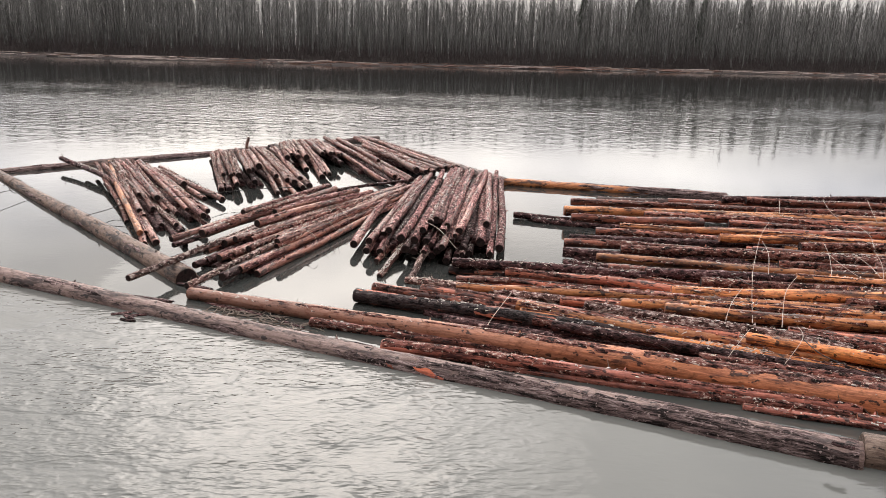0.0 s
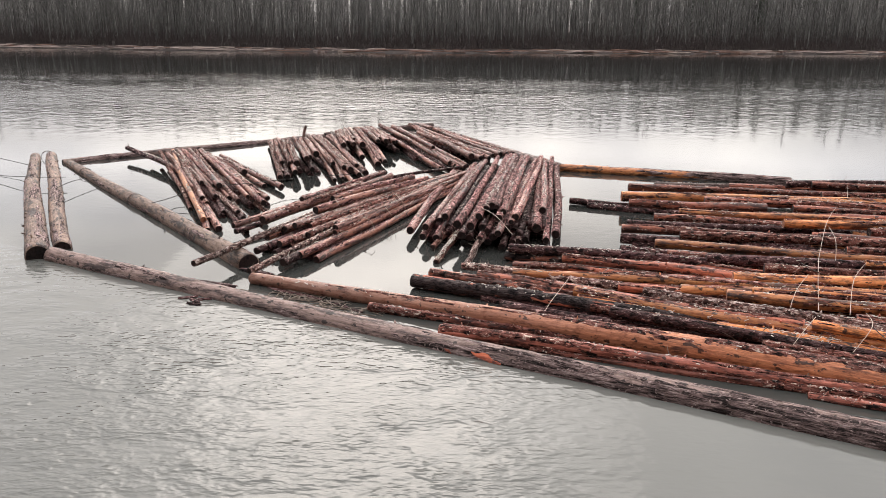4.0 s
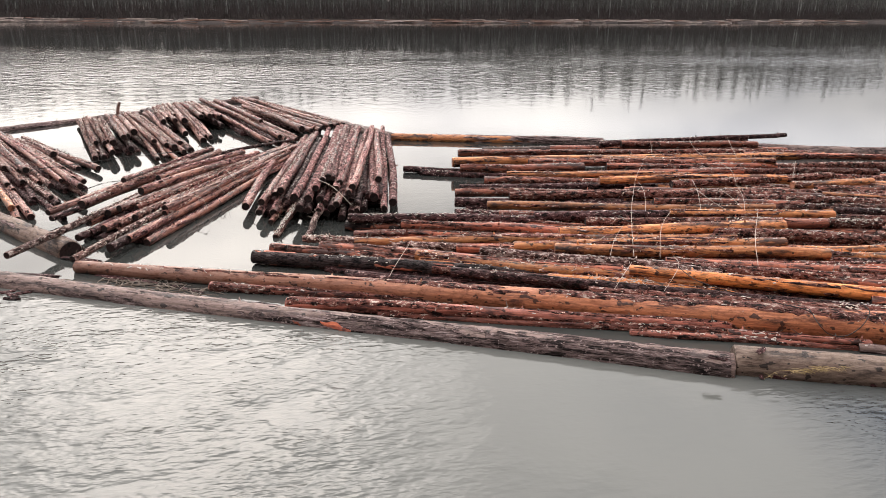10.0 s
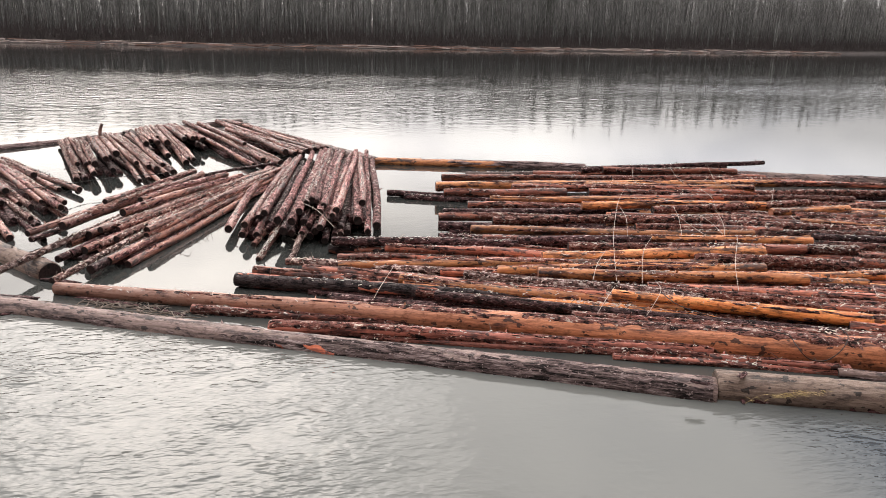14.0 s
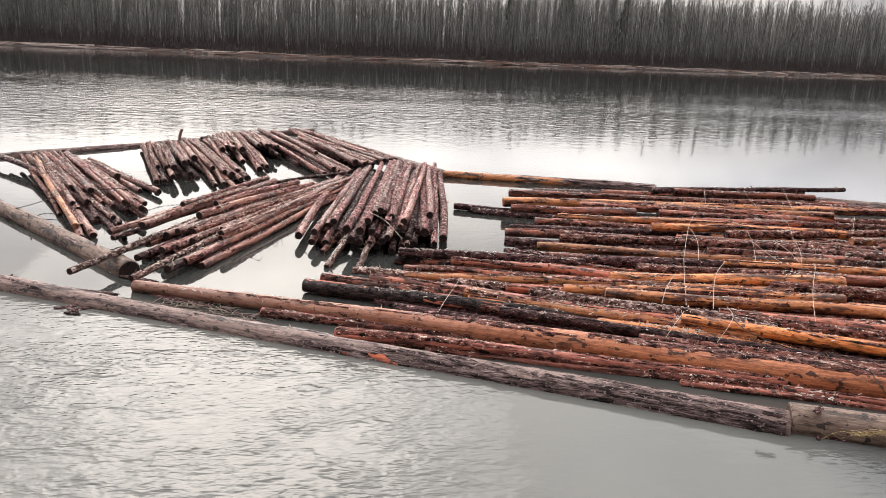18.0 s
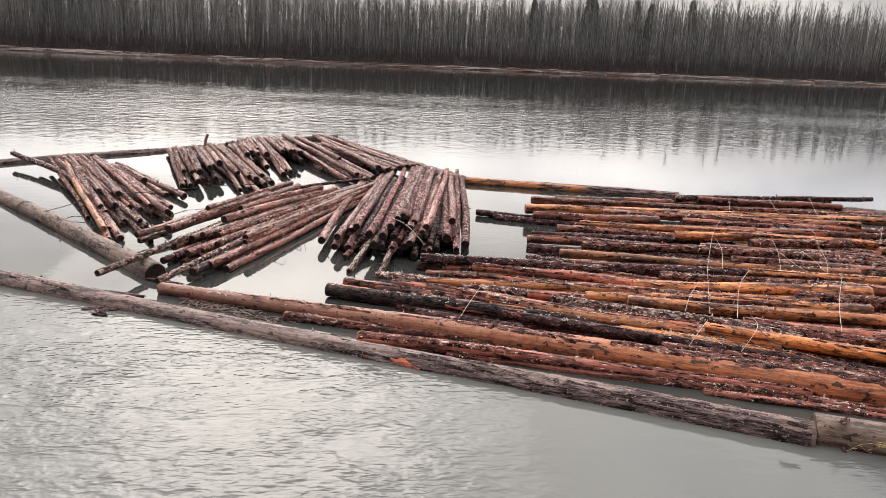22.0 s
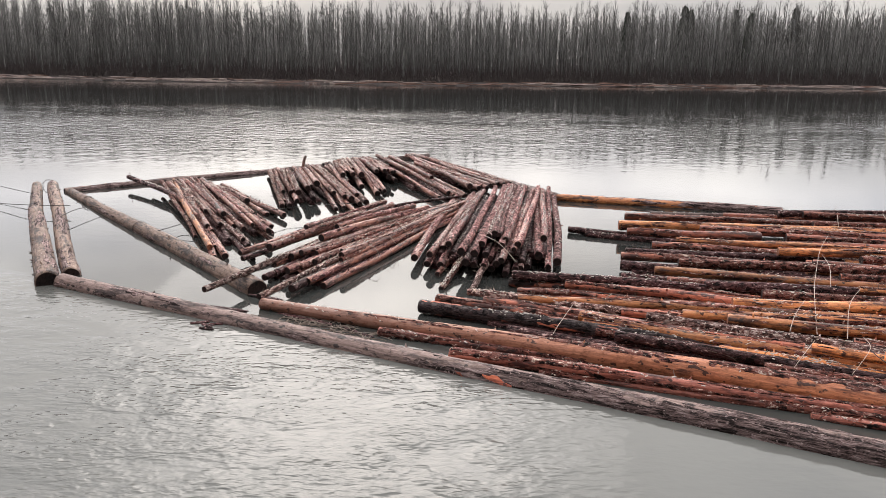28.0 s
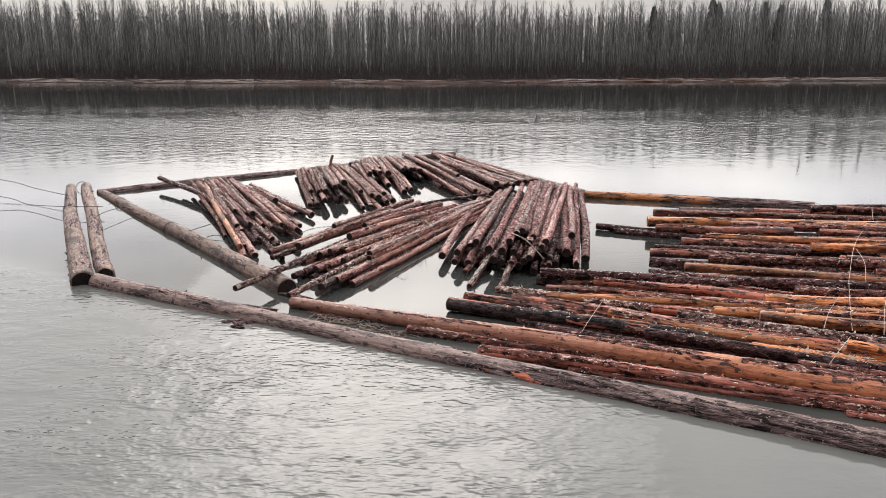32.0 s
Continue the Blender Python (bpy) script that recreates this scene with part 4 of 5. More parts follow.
log("log", "dark", (-11.34, 28.77, 0.20), (-7.17, 21.72, 0.12), 0.206, 0.206, "logs of the fanned heap")
log("log", "dark", (-10.74, 27.74, 0.10), (-6.66, 20.44, 0.06), 0.206, 0.189, "logs of the fanned heap")
log("log", "umber", (-11.71, 31.16, 0.38), (-7.28, 23.75, 0.40), 0.206, 0.206, "logs of the fanned heap")
log("log", "dark", (-10.79, 31.27, 0.14), (-7.76, 27.01, 0.10), 0.224, 0.224, "logs of the fanned heap")
log("log", "mauve", (-13.41, 32.01, 0.40), (-9.17, 24.89, 0.42), 0.189, 0.189, "logs of the fanned heap")
log("log", "dark", (-11.66, 28.42, 0.08), (-8.15, 21.31, 0.06), 0.206, 0.206, "logs of the fanned heap")
log("log", "mauve", (-13.55, 31.29, 0.44), (-9.92, 24.91, 0.36), 0.189, 0.189, "logs of the fanned heap")
# small heap by the far boom
log("log", "bark", (-10.58, 36.28, 0.20), (-7.64, 27.59, 0.20), 0.252, 0.27, "logs of the small heap")
log("log", "dark", (-10.53, 36.89, 0.14), (-7.41, 27.94, 0.18), 0.252, 0.27, "logs of the small heap")
log("log", "mauve", (-10.11, 36.20, 0.36), (-7.14, 27.94, 0.34), 0.234, 0.252, "logs of the small heap")
log("log", "bark", (-10.01, 35.29, 0.44), (-8.01, 29.25, 0.46), 0.216, 0.216, "logs of the small heap")
log("log", "bark", (-9.41, 35.47, 0.48), (-7.35, 28.99, 0.52), 0.252, 0.306, "logs of the small heap")
log("log", "mauve", (-9.13, 35.47, 0.54), (-7.06, 29.48, 0.60), 0.234, 0.27, "logs of the small heap")
log("log", "dark", (-9.22, 36.89, 0.28), (-6.72, 29.02, 0.28), 0.234, 0.252, "logs of the small heap")
log("log", "mauve", (-8.63, 35.54, 0.54), (-6.90, 30.48, 0.62), 0.252, 0.342, "logs of the small heap")
log("log", "umber", (-8.88, 37.60, 0.30), (-5.55, 27.70, 0.14), 0.216, 0.216, "logs of the small heap")
log("log", "mauve", (-8.43, 36.67, 0.44), (-5.17, 28.77, 0.34), 0.234, 0.288, "logs of the small heap")
log("log", "umber", (-8.50, 37.94, 0.26), (-4.88, 27.55, 0.10), 0.216, 0.216, "logs of the small heap")
log("log", "mauve", (-7.93, 37.46, 0.34), (-4.60, 28.86, 0.20), 0.234, 0.306, "logs of the small heap")
log("log", "mauve", (-7.91, 36.56, 0.30), (-4.81, 28.68, 0.14), 0.216, 0.234, "logs of the small heap")
log("log", "mauve", (-8.73, 36.74, 0.48), (-6.00, 29.58, 0.40), 0.216, 0.234, "logs of the small heap")
# two far heaps
log("log", "dark", (-8.10, 39.42, 0.24), (-6.03, 33.01, 0.30), 0.252, 0.27, "logs of the far heaps")
log("log", "bark", (-7.72, 38.73, 0.40), (-6.33, 33.51, 0.52), 0.234, 0.288, "logs of the far heaps")
log("log", "mauve", (-7.46, 38.46, 0.50), (-5.89, 33.65, 0.56), 0.234, 0.27, "logs of the far heaps")
log("log", "mauve", (-7.59, 40.40, 0.30), (-5.36, 32.60, 0.18), 0.252, 0.306, "logs of the far heaps")
log("log", "mauve", (-7.07, 39.04, 0.52), (-5.49, 33.44, 0.60), 0.252, 0.342, "logs of the far heaps")
log("log", "mauve", (-7.13, 40.40, 0.34), (-4.44, 31.33, 0.10), 0.234, 0.324, "logs of the far heaps")
log("log", "umber", (-6.78, 39.77, 0.46), (-4.12, 31.15, 0.26), 0.216, 0.234, "logs of the far heaps")
log("log", "umber", (-6.44, 39.21, 0.54), (-4.94, 34.56, 0.60), 0.252, 0.252, "logs of the far heaps")
log("log", "mauve", (-6.24, 39.47, 0.54), (-4.58, 34.61, 0.60), 0.234, 0.252, "logs of the far heaps")
log("log", "umber", (-6.06, 39.81, 0.50), (-4.21, 34.58, 0.56), 0.234, 0.234, "logs of the far heaps")
log("log", "dark", (-6.46, 40.41, 0.20), (-4.36, 34.54, 0.30), 0.252, 0.27, "logs of the far heaps")
log("log", "dark", (-6.23, 40.89, 0.14), (-4.02, 34.34, 0.18), 0.252, 0.252, "logs of the far heaps")
log("log", "dark", (-5.80, 40.51, 0.20), (-3.81, 35.30, 0.30), 0.252, 0.252, "logs of the far heaps")
log("log", "mauve", (-5.73, 40.50, 0.60), (-1.03, 29.98, 0.30), 0.216, 0.216, "logs of the far heaps")
log("log", "umber", (-5.41, 39.09, 0.40), (-1.73, 30.19, 0.20), 0.234, 0.216, "logs of the far heaps")
log("log", "mauve", (-4.43, 38.84, 0.60), (-0.66, 29.73, 0.40), 0.216, 0.216, "logs of the far heaps")
log("log", "mauve", (-4.03, 40.06, 0.66), (-0.51, 31.33, 0.50), 0.234, 0.234, "logs of the far heaps")
log("log", "mauve", (-3.66, 39.41, 0.66), (0.25, 31.14, 0.50), 0.216, 0.234, "logs of the far heaps")
log("log", "mauve", (-3.29, 39.94, 0.60), (0.98, 32.11, 0.50), 0.216, 0.216, "logs of the far heaps")
log("log", "bark", (-2.69, 39.96, 0.46), (1.29, 32.75, 0.40), 0.216, 0.216, "logs of the far heaps")
log("log", "mauve", (-1.85, 34.65, 0.60), (-0.50, 30.38, 0.66), 0.288, 0.324, "logs of the far heaps")
log("log", "umber", (-2.33, 36.34, 0.56), (0.01, 31.40, 0.50), 0.234, 0.252, "logs of the far heaps")
log("log", "dark", (-3.98, 35.84, 0.16), (-1.84, 30.47, 0.10), 0.234, 0.216, "logs of the far heaps")
log("log", "umber", (-3.49, 36.98, 0.50), (-1.36, 30.16, 0.40), 0.234, 0.234, "logs of the far heaps")
log("log", "mauve", (-2.83, 36.37, 0.60), (0.39, 31.50, 0.54), 0.234, 0.234, "logs of the far heaps")
log("log", "dark", (-4.82, 39.05, 0.24), (-1.45, 30.19, 0.16), 0.234, 0.216, "logs of the far heaps")
log("log", "mauve", (-3.06, 36.57, 0.40), (0.70, 32.44, 0.34), 0.252, 0.252, "logs of the far heaps")
log("log", "dark", (-3.80, 37.84, 0.20), (0.21, 32.04, 0.20), 0.252, 0.252, "logs of the far heaps")
# more logs packed into the heaps
log("log", "dark", (-5.20, 18.27, 0.12), (-2.39, 25.92, 0.12), 0.24, 0.2, "logs of the slanting stack")
log("log", "umber", (-4.94, 18.67, 0.22), (-2.03, 26.46, 0.22), 0.22, 0.2, "logs of the slanting stack")
log("log", "mauve", (-4.74, 19.09, 0.32), (-1.64, 26.72, 0.30), 0.22, 0.2, "logs of the slanting stack")
log("log", "dark", (-5.54, 18.68, 0.20), (-3.30, 23.89, 0.20), 0.22, 0.2, "logs of the slanting stack")
log("log", "umber", (-4.13, 19.01, 0.14), (-0.85, 27.59, 0.14), 0.22, 0.2, "logs of the slanting stack")
log("log", "mauve", (-3.87, 19.37, 0.20), (-0.73, 27.74, 0.20), 0.2, 0.18, "logs of the slanting stack")
log("log", "mauve", (-4.63, 19.96, 0.50), (-2.32, 25.28, 0.46), 0.22, 0.2, "logs of the slanting stack")
log("log", "umber", (-5.29, 19.59, 0.42), (-3.29, 25.17, 0.42), 0.24, 0.2, "logs of the slanting stack")
log("log", "mauve", (-3.74, 22.09, 0.50), (-1.23, 27.44, 0.44), 0.2, 0.18, "logs of the slanting stack")
log("log", "bark", (-3.24, 23.42, 0.44), (-0.84, 28.37, 0.40), 0.2, 0.18, "logs of the slanting stack")
log("log", "mauve", (-5.70, 21.06, 0.56), (-4.09, 25.36, 0.52), 0.22, 0.2, "logs of the slanting stack")
log("log", "mauve", (-13.66, 31.77, 0.36), (-8.75, 22.97, 0.28), 0.2, 0.2, "logs of the fanned heap")
log("log", "umber", (-12.87, 32.15, 0.34), (-8.14, 23.42, 0.34), 0.2, 0.22, "logs of the fanned heap")
log("log", "mauve", (-11.86, 31.46, 0.40), (-7.87, 24.85, 0.42), 0.2, 0.22, "logs of the fanned heap")
log("log", "mauve", (-13.00, 31.39, 0.46), (-8.99, 23.25, 0.36), 0.18, 0.2, "logs of the fanned heap")
log("log", "dark", (-12.80, 32.72, 0.20), (-7.99, 22.33, 0.16), 0.2, 0.22, "logs of the fanned heap")
log("log", "mauve", (-11.12, 30.71, 0.30), (-7.71, 25.73, 0.28), 0.2, 0.22, "logs of the fanned heap")
log("log", "birch", (-9.52, 25.82, 0.22), (-7.21, 21.98, 0.16), 0.18, 0.18, "logs of the fanned heap")
log("log", "mauve", (-9.58, 35.30, 0.42), (-7.67, 29.15, 0.44), 0.22, 0.24, "logs of the small heap")
log("log", "mauve", (-8.77, 35.33, 0.54), (-7.00, 29.89, 0.60), 0.22, 0.26, "logs of the small heap")
log("log", "mauve", (-8.10, 36.66, 0.42), (-5.46, 29.11, 0.36), 0.22, 0.24, "logs of the small heap")
log("log", "umber", (-7.71, 37.26, 0.40), (-5.10, 29.74, 0.30), 0.22, 0.24, "logs of the small heap")
log("log", "mauve", (-5.20, 39.71, 0.50), (-0.70, 29.69, 0.36), 0.22, 0.22, "logs of the far heaps")
log("log", "umber", (-4.89, 39.68, 0.60), (-2.25, 32.90, 0.60), 0.22, 0.22, "logs of the far heaps")
log("log", "mauve", (-3.39, 38.00, 0.56), (-0.13, 30.96, 0.50), 0.22, 0.24, "logs of the far heaps")
log("log", "mauve", (-2.89, 39.39, 0.56), (0.71, 32.04, 0.48), 0.22, 0.24, "logs of the far heaps")
log("log", "bark", (-2.23, 38.41, 0.50), (1.08, 32.16, 0.42), 0.22, 0.24, "logs of the far heaps")
log("log", "mauve", (-4.03, 37.81, 0.40), (-1.12, 30.01, 0.34), 0.22, 0.22, "logs of the far heaps")
# lower raft layers, the bottom one dark to shade gaps, mostly under upper logs
random.seed(21)
along, across = Vector((0.935, -0.355, 0)), Vector((0.355, 0.935, 0))
soaked = []
for n in range(40):
    m = 0.75 + 0.335 * n
    start = 5.0 if m < 2.2 else (7.0 if m < 5.5 else 10.4)
    foot = Vector((-5.1, 16.2, random.uniform(-0.02, 0.06))) + across * m + along * (start + random.uniform(0, 1.2))
    sunk(soaked, foot, foot + along * random.uniform(11.6, 12.3) + across * random.uniform(-0.3, 0.3), random.uniform(0.26, 0.34), random.uniform(0.24, 0.30))
sunken(soaked, "filler logs under the raft, coloured dark to shade the gaps")
# a second layer above them
for n in range(54):
    m = 1.1 + 0.230 * n
    start = 6.4 if m < 2.2 else (8.2 if m < 5.5 else 11.4)
    foot = Vector((-5.1, 16.2, random.uniform(0.17, 0.33))) + across * m + along * (start + random.uniform(0, 1.6))
    log("log", random.choice(("dark", "rust", "bark", "tan")), foot, foot + along * random.uniform(10.4, 11.4) + across * random.uniform(-0.3, 0.3),
        random.uniform(0.18, 0.26), random.uniform(0.16, 0.25), "raft logs", stubs=1, step=0.3, sides=10)

# slimmer logs wedged between the upper ones of each heap
random.seed(63)
for group, count, styles in (("logs of the pointed heap", 16, ("grey", "flaky", "birch")), ("logs of the slanting stack", 14, ("umber", "mauve", "bark")),
                             ("logs of the fanned heap", 12, ("mauve", "bark", "umber")), ("logs of the small heap", 8, ("mauve", "bark")), ("logs of the far heaps", 12, ("mauve", "umber"))):
    known, made = list(SPECS[group]), 0
    while made < count:
        (a, b), (c, d) = random.sample(known, 2)
        if (a - c).length > 0.9 or (b - d).length > 0.9 or (b - a).length < 4:
            continue
        way = (b - a).normalized()
        log("log", random.choice(styles), (a + c) / 2 + way * random.uniform(-0.2, 0.9) + Vector((0, 0, 0.05)), (b + d) / 2 - way * random.uniform(0, 1.5) + Vector((0, 0, 0.05)),
            random.uniform(0.16, 0.21), random.uniform(0.14, 0.18), group)
        made += 1

# filler logs at the bottom of the heaps, dark to shade their gaps
def bottom(near0, near1, far0, far1, count):
    soaked = []
    for n in range(count):
        s = (n + 0.5) / count
        a = Vector(near0).lerp(Vector(near1), s) + Vector((random.uniform(-0.1, 0.1), random.uniform(0.2, 1.0), random.uniform(-0.04, 0.04)))
        b = Vector(far0).lerp(Vector(far1), s) - Vector((0, random.uniform(0.2, 1.0), 0))
        sunk(soaked, a, b, random.uniform(0.22, 0.28), random.uniform(0.18, 0.24))
    sunken(soaked, "filler logs under a heap, coloured dark to shade its gaps")


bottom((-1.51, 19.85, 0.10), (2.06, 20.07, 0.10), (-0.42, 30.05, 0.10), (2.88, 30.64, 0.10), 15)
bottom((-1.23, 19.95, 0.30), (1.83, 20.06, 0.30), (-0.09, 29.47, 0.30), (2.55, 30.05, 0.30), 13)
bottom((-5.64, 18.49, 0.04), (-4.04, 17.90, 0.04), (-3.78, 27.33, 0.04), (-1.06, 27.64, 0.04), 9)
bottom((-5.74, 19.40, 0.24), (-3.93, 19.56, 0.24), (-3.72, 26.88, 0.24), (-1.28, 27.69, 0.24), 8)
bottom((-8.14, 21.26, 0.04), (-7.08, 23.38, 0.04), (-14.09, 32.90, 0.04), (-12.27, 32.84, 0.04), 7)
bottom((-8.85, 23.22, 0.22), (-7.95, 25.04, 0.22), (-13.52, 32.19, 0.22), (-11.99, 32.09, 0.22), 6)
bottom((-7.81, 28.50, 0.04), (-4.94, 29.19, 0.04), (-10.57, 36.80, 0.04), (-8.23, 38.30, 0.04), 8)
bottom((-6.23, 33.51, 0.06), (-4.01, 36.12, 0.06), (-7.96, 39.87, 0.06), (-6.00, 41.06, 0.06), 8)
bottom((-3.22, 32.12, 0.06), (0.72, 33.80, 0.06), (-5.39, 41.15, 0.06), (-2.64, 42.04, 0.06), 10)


# ---- the far bank: bare alders and cottonwoods, brush and driftwood ----
def bare_tree(rng, height, branches, twigs):
    """Trunk and crown of a leafless tree: places and triangles of each, with its foot at the origin."""
    lean = rng.normal(0, 0.018, 2)
    n = 8
    zs = np.linspace(0, 1, n)
    wob = np.cumsum(rng.normal(0, 0.05, (n, 2)), axis=0)
    spine = np.c_[lean[0] * height * zs + wob[:, 0], lean[1] * height * zs + wob[:, 1], height * zs - 0.3]
    r0 = 0.008 * height + rng.uniform(0.01, 0.06)
    trunk = tube(spine, r0 * (1 - 0.9 * zs), 5)
    crown = []
    for _ in range(branches):
        s = rng.uniform(0.30, 0.92)
        foot = np.array([np.interp(s, zs, spine[:, k]) for k in range(3)])
        az, up = rng.uniform(0, 2 * np.pi), rng.uniform(0.85, 1.42)
        long = (0.07 + 0.20 * (1 - s)) * height * rng.uniform(0.5, 1.2)
        way = np.array([np.cos(az) * np.cos(up), np.sin(az) * np.cos(up), np.sin(up)])
        mid = foot + way * long * 0.5
        tip = foot + way * long + np.array([0, 0, 0.12 * long]) + rng.normal(0, 0.08, 3)
        rb = 0.012 + 0.22 * r0 * (1 - s)
        crown.append(tube([foot, mid, tip], [0.8 * rb, rb * 0.55, 0.008], 3))
        for _ in range(twigs):
            k = rng.uniform(0.3, 1.0)
            p = foot + (tip - foot) * k
            q = p + (way + rng.normal(0, 0.45, 3)) * long * rng.uniform(0.15, 0.4) + np.array([0, 0, 0.1])
            crown.append(tube([p, q], [0.016, 0.007], 3))
    return trunk, gather(crown)


rng = np.random.default_rng(11)
kinds = []
for n in range(9):
    trunk, crown = bare_tree(rng, rng.uniform(13.5, 17.5), 46, 5)
    kinds.append((tri_mesh("trunk", *trunk, TRUNK), tri_mesh("crown", *crown, TWIGS)))
for n in range(260):
    x = -150 + 400 * (n + rng.uniform(-0.4, 0.4)) / 260
    tall = rng.uniform(0.84, 1.12) * (1.0 + 0.16 * min(1.0, max(0.0, -(x + 30) / 60)) + 0.13 * min(1.0, max(0.0, (x - 20) / 50)))
    tree = new("tree")
    tree.matrix_world = pose(x, shore(x) + rng.uniform(3.2, 15.0), 1.2, 0, 0, rng.uniform(0, 360)) @ Matrix.Diagonal((1, 1, tall, 1))
    trunk, crown = kinds[n % 9]
    for name, me in (("trunk", trunk), ("crown", crown)):
        new(name, me).parent = tree
    tagged(tree, "tall slender leafless grey tree on the far river bank", "tree", "trees on the far bank")


def conifer(height):
    """A dark evergreen: a straight trunk and whorls of drooping boughs."""
    trunk = tube([(0, 0, -0.4), (0, 0, 0.5 * height), (0, 0, height)], [0.20, 0.12, 0.02], 5)
    boughs = []
    z = 0.18 * height
    while z < 0.98 * height:
        reach = (1 - z / height) ** 0.8 * 0.17 * height + 0.25
        for _ in range(8):
            az, long = rng.uniform(0, 6.28), reach * rng.uniform(0.55, 1.1)
            way = np.array([np.cos(az), np.sin(az), 0.0])
            side = np.array([-way[1], way[0], 0.0])
            foot, tip = np.array([0, 0, z]), way * long + (0, 0, z - 0.25 * long)
            for t in np.linspace(0.25, 1.0, 6):
                p = foot + (tip - foot) * t
                for sgn in (-1, 1):
                    q = p + way * 0.25 + side * sgn * long * 0.30 * (1.15 - t) + (0, 0, rng.uniform(-0.55, 0.15))
                    boughs.append((np.array([p - way * 0.15, p + way * 0.2, q, p + (0, 0, rng.uniform(0.1, 0.4))]), np.array([(0, 1, 2), (0, 2, 3), (1, 3, 2)])))
        z += 0.024 * height * rng.uniform(0.6, 1.2)
    return trunk, gather(boughs)


for x, back, height in ((38.0, 34.0, 15.5), (50.5, 24.0, 16.8), (53.0, 27.0, 16.0), (66.0, 30.0, 16.5), (69.0, 26.0, 15.5), (83.0, 32.0, 17.5)):
    trunk, crown = conifer(height)
    tree = new("conifer")
    tree.matrix_world = pose(x, shore(x) + back, 2.5, 0, 0, rng.uniform(0, 360))
    new("trunk", tri_mesh("trunk", *trunk, TRUNK)).parent = tree
    new("crown", tri_mesh("crown", *crown, NEEDLES, False)).parent = tree
    tagged(tree, "dark green conifer among the bare trees of the far bank", "tree", "conifers on the far bank")


def spike(p, q, r):
    """A thin three-sided cone from p to q."""
    way = q - p
    a = np.cross(way, (0.3, 0.5, 0.8))
    a *= r / (np.linalg.norm(a) + 1e-9)
    b = np.cross(way, a)
    b *= r / (np.linalg.norm(b) + 1e-9)
    return np.array([p + a, p - 0.5 * a + 0.87 * b, p - 0.5 * a - 0.87 * b, q]), np.array([(0, 1, 3), (1, 2, 3), (2, 0, 3)])


def thin_tree(height, branches):
    """A cheap leafless tree for the depth of the wood."""
    zs = np.linspace(0, 1, 5)
    spine = np.c_[np.cumsum(rng.normal(0, 0.10, 5)), np.cumsum(rng.normal(0, 0.10, 5)), height * zs - 0.3]
    pieces = [tube(spine, (0.008 * height + 0.03) * (1 - 0.88 * zs), 4)]
    for _ in range(branches):
        s = rng.uniform(0.25, 0.92)
        foot = np.array([np.interp(s, zs, spine[:, k]) for k in range(3)])
        az, up = rng.uniform(0, 2 * np.pi), rng.uniform(0.95, 1.45)
        way = np.array([np.cos(az) * np.cos(up), np.sin(az) * np.cos(up), np.sin(up)]) * height * (0.07 + 0.18 * (1 - s))
        pieces.append(spike(foot, foot + way, 0.045))
        for _ in range(3):
            p = foot + way * rng.uniform(0.25, 0.9)
            pieces.append(spike(p, p + way * 0.4 + rng.normal(0, 0.32, 3), 0.025))
    return gather(pieces)


def scatter(kinds, count, x0, x1, y0, deep, low, high, z):
    pieces = []
    for n in range(count):
        x = rng.uniform(x0, x1)
        y = shore(x) + y0 + deep * rng.random() ** 1.25
        a, k = rng.uniform(0, 6.28), rng.uniform(low, high)
        k *= 1.0 + 0.16 * min(1.0, max(0.0, -(x + 30) / 60)) + 0.13 * min(1.0, max(0.0, (x - 20) / 50))
        turn = np.array([[np.cos(a), -np.sin(a), 0], [np.sin(a), np.cos(a), 0], [0, 0, k]])
        v, f = kinds[n % len(kinds)]
        pieces.append((v @ turn.T + (x, y, z), f))
    return gather(pieces)


tall_kinds = [thin_tree(rng.uniform(12.5, 17.0), 24) for _ in range(9)]
tagged(new("far_woods", tri_mesh("far_woods", *scatter(tall_kinds, 5200, -200, 330, 5.0, 100.0, 0.80, 1.08, 1.8), WOODS)),
       "dense leafless winter woodland behind the bank", "woods", kind="stuff")
sapling_kinds = [thin_tree(rng.uniform(5.0, 8.5), 9) for _ in range(7)]
tagged(new("saplings", tri_mesh("saplings", *scatter(sapling_kinds, 6500, -190, 310, 4.0, 45.0, 0.7, 1.25, 1.4), WOODS)),
       "thicket of thin bare saplings under the far trees", "saplings", kind="stuff")
shoots = []
for n in range(22000):
    x = rng.uniform(-190, 300)
    low = n % 2 == 0
    out = 2.3 + (6.0 if low else 26.0) * rng.random() ** (1.4 if low else 2.2)
    foot = np.array([x, shore(x) + out, np.interp(out, (0.7, 1.6, 2.6, 4.0, 7.0, 14.0, 40.0), (0.24, 0.52, 0.76, 1.5, 2.0, 2.3, 3.0)) - 0.12])
    h = rng.uniform(0.4, 2.2) if low else rng.uniform(1.0, 5.0)
    tip = np.array([rng.normal(0, 0.8 if low else 0.35), rng.normal(0, 0.35), h])
    thick = 0.075 if low else 0.05
    shoots.append(tube([foot, foot + tip * 0.55 + (rng.normal(0, 0.2), 0, 0), foot + tip], [thick, 0.8 * thick, 0.015], 3))
tagged(new("bank_brush", tri_mesh("bank_brush", *gather(shoots), BRUSH)), "tangled dark red-brown brush along the far bank", "brush", kind="stuff")
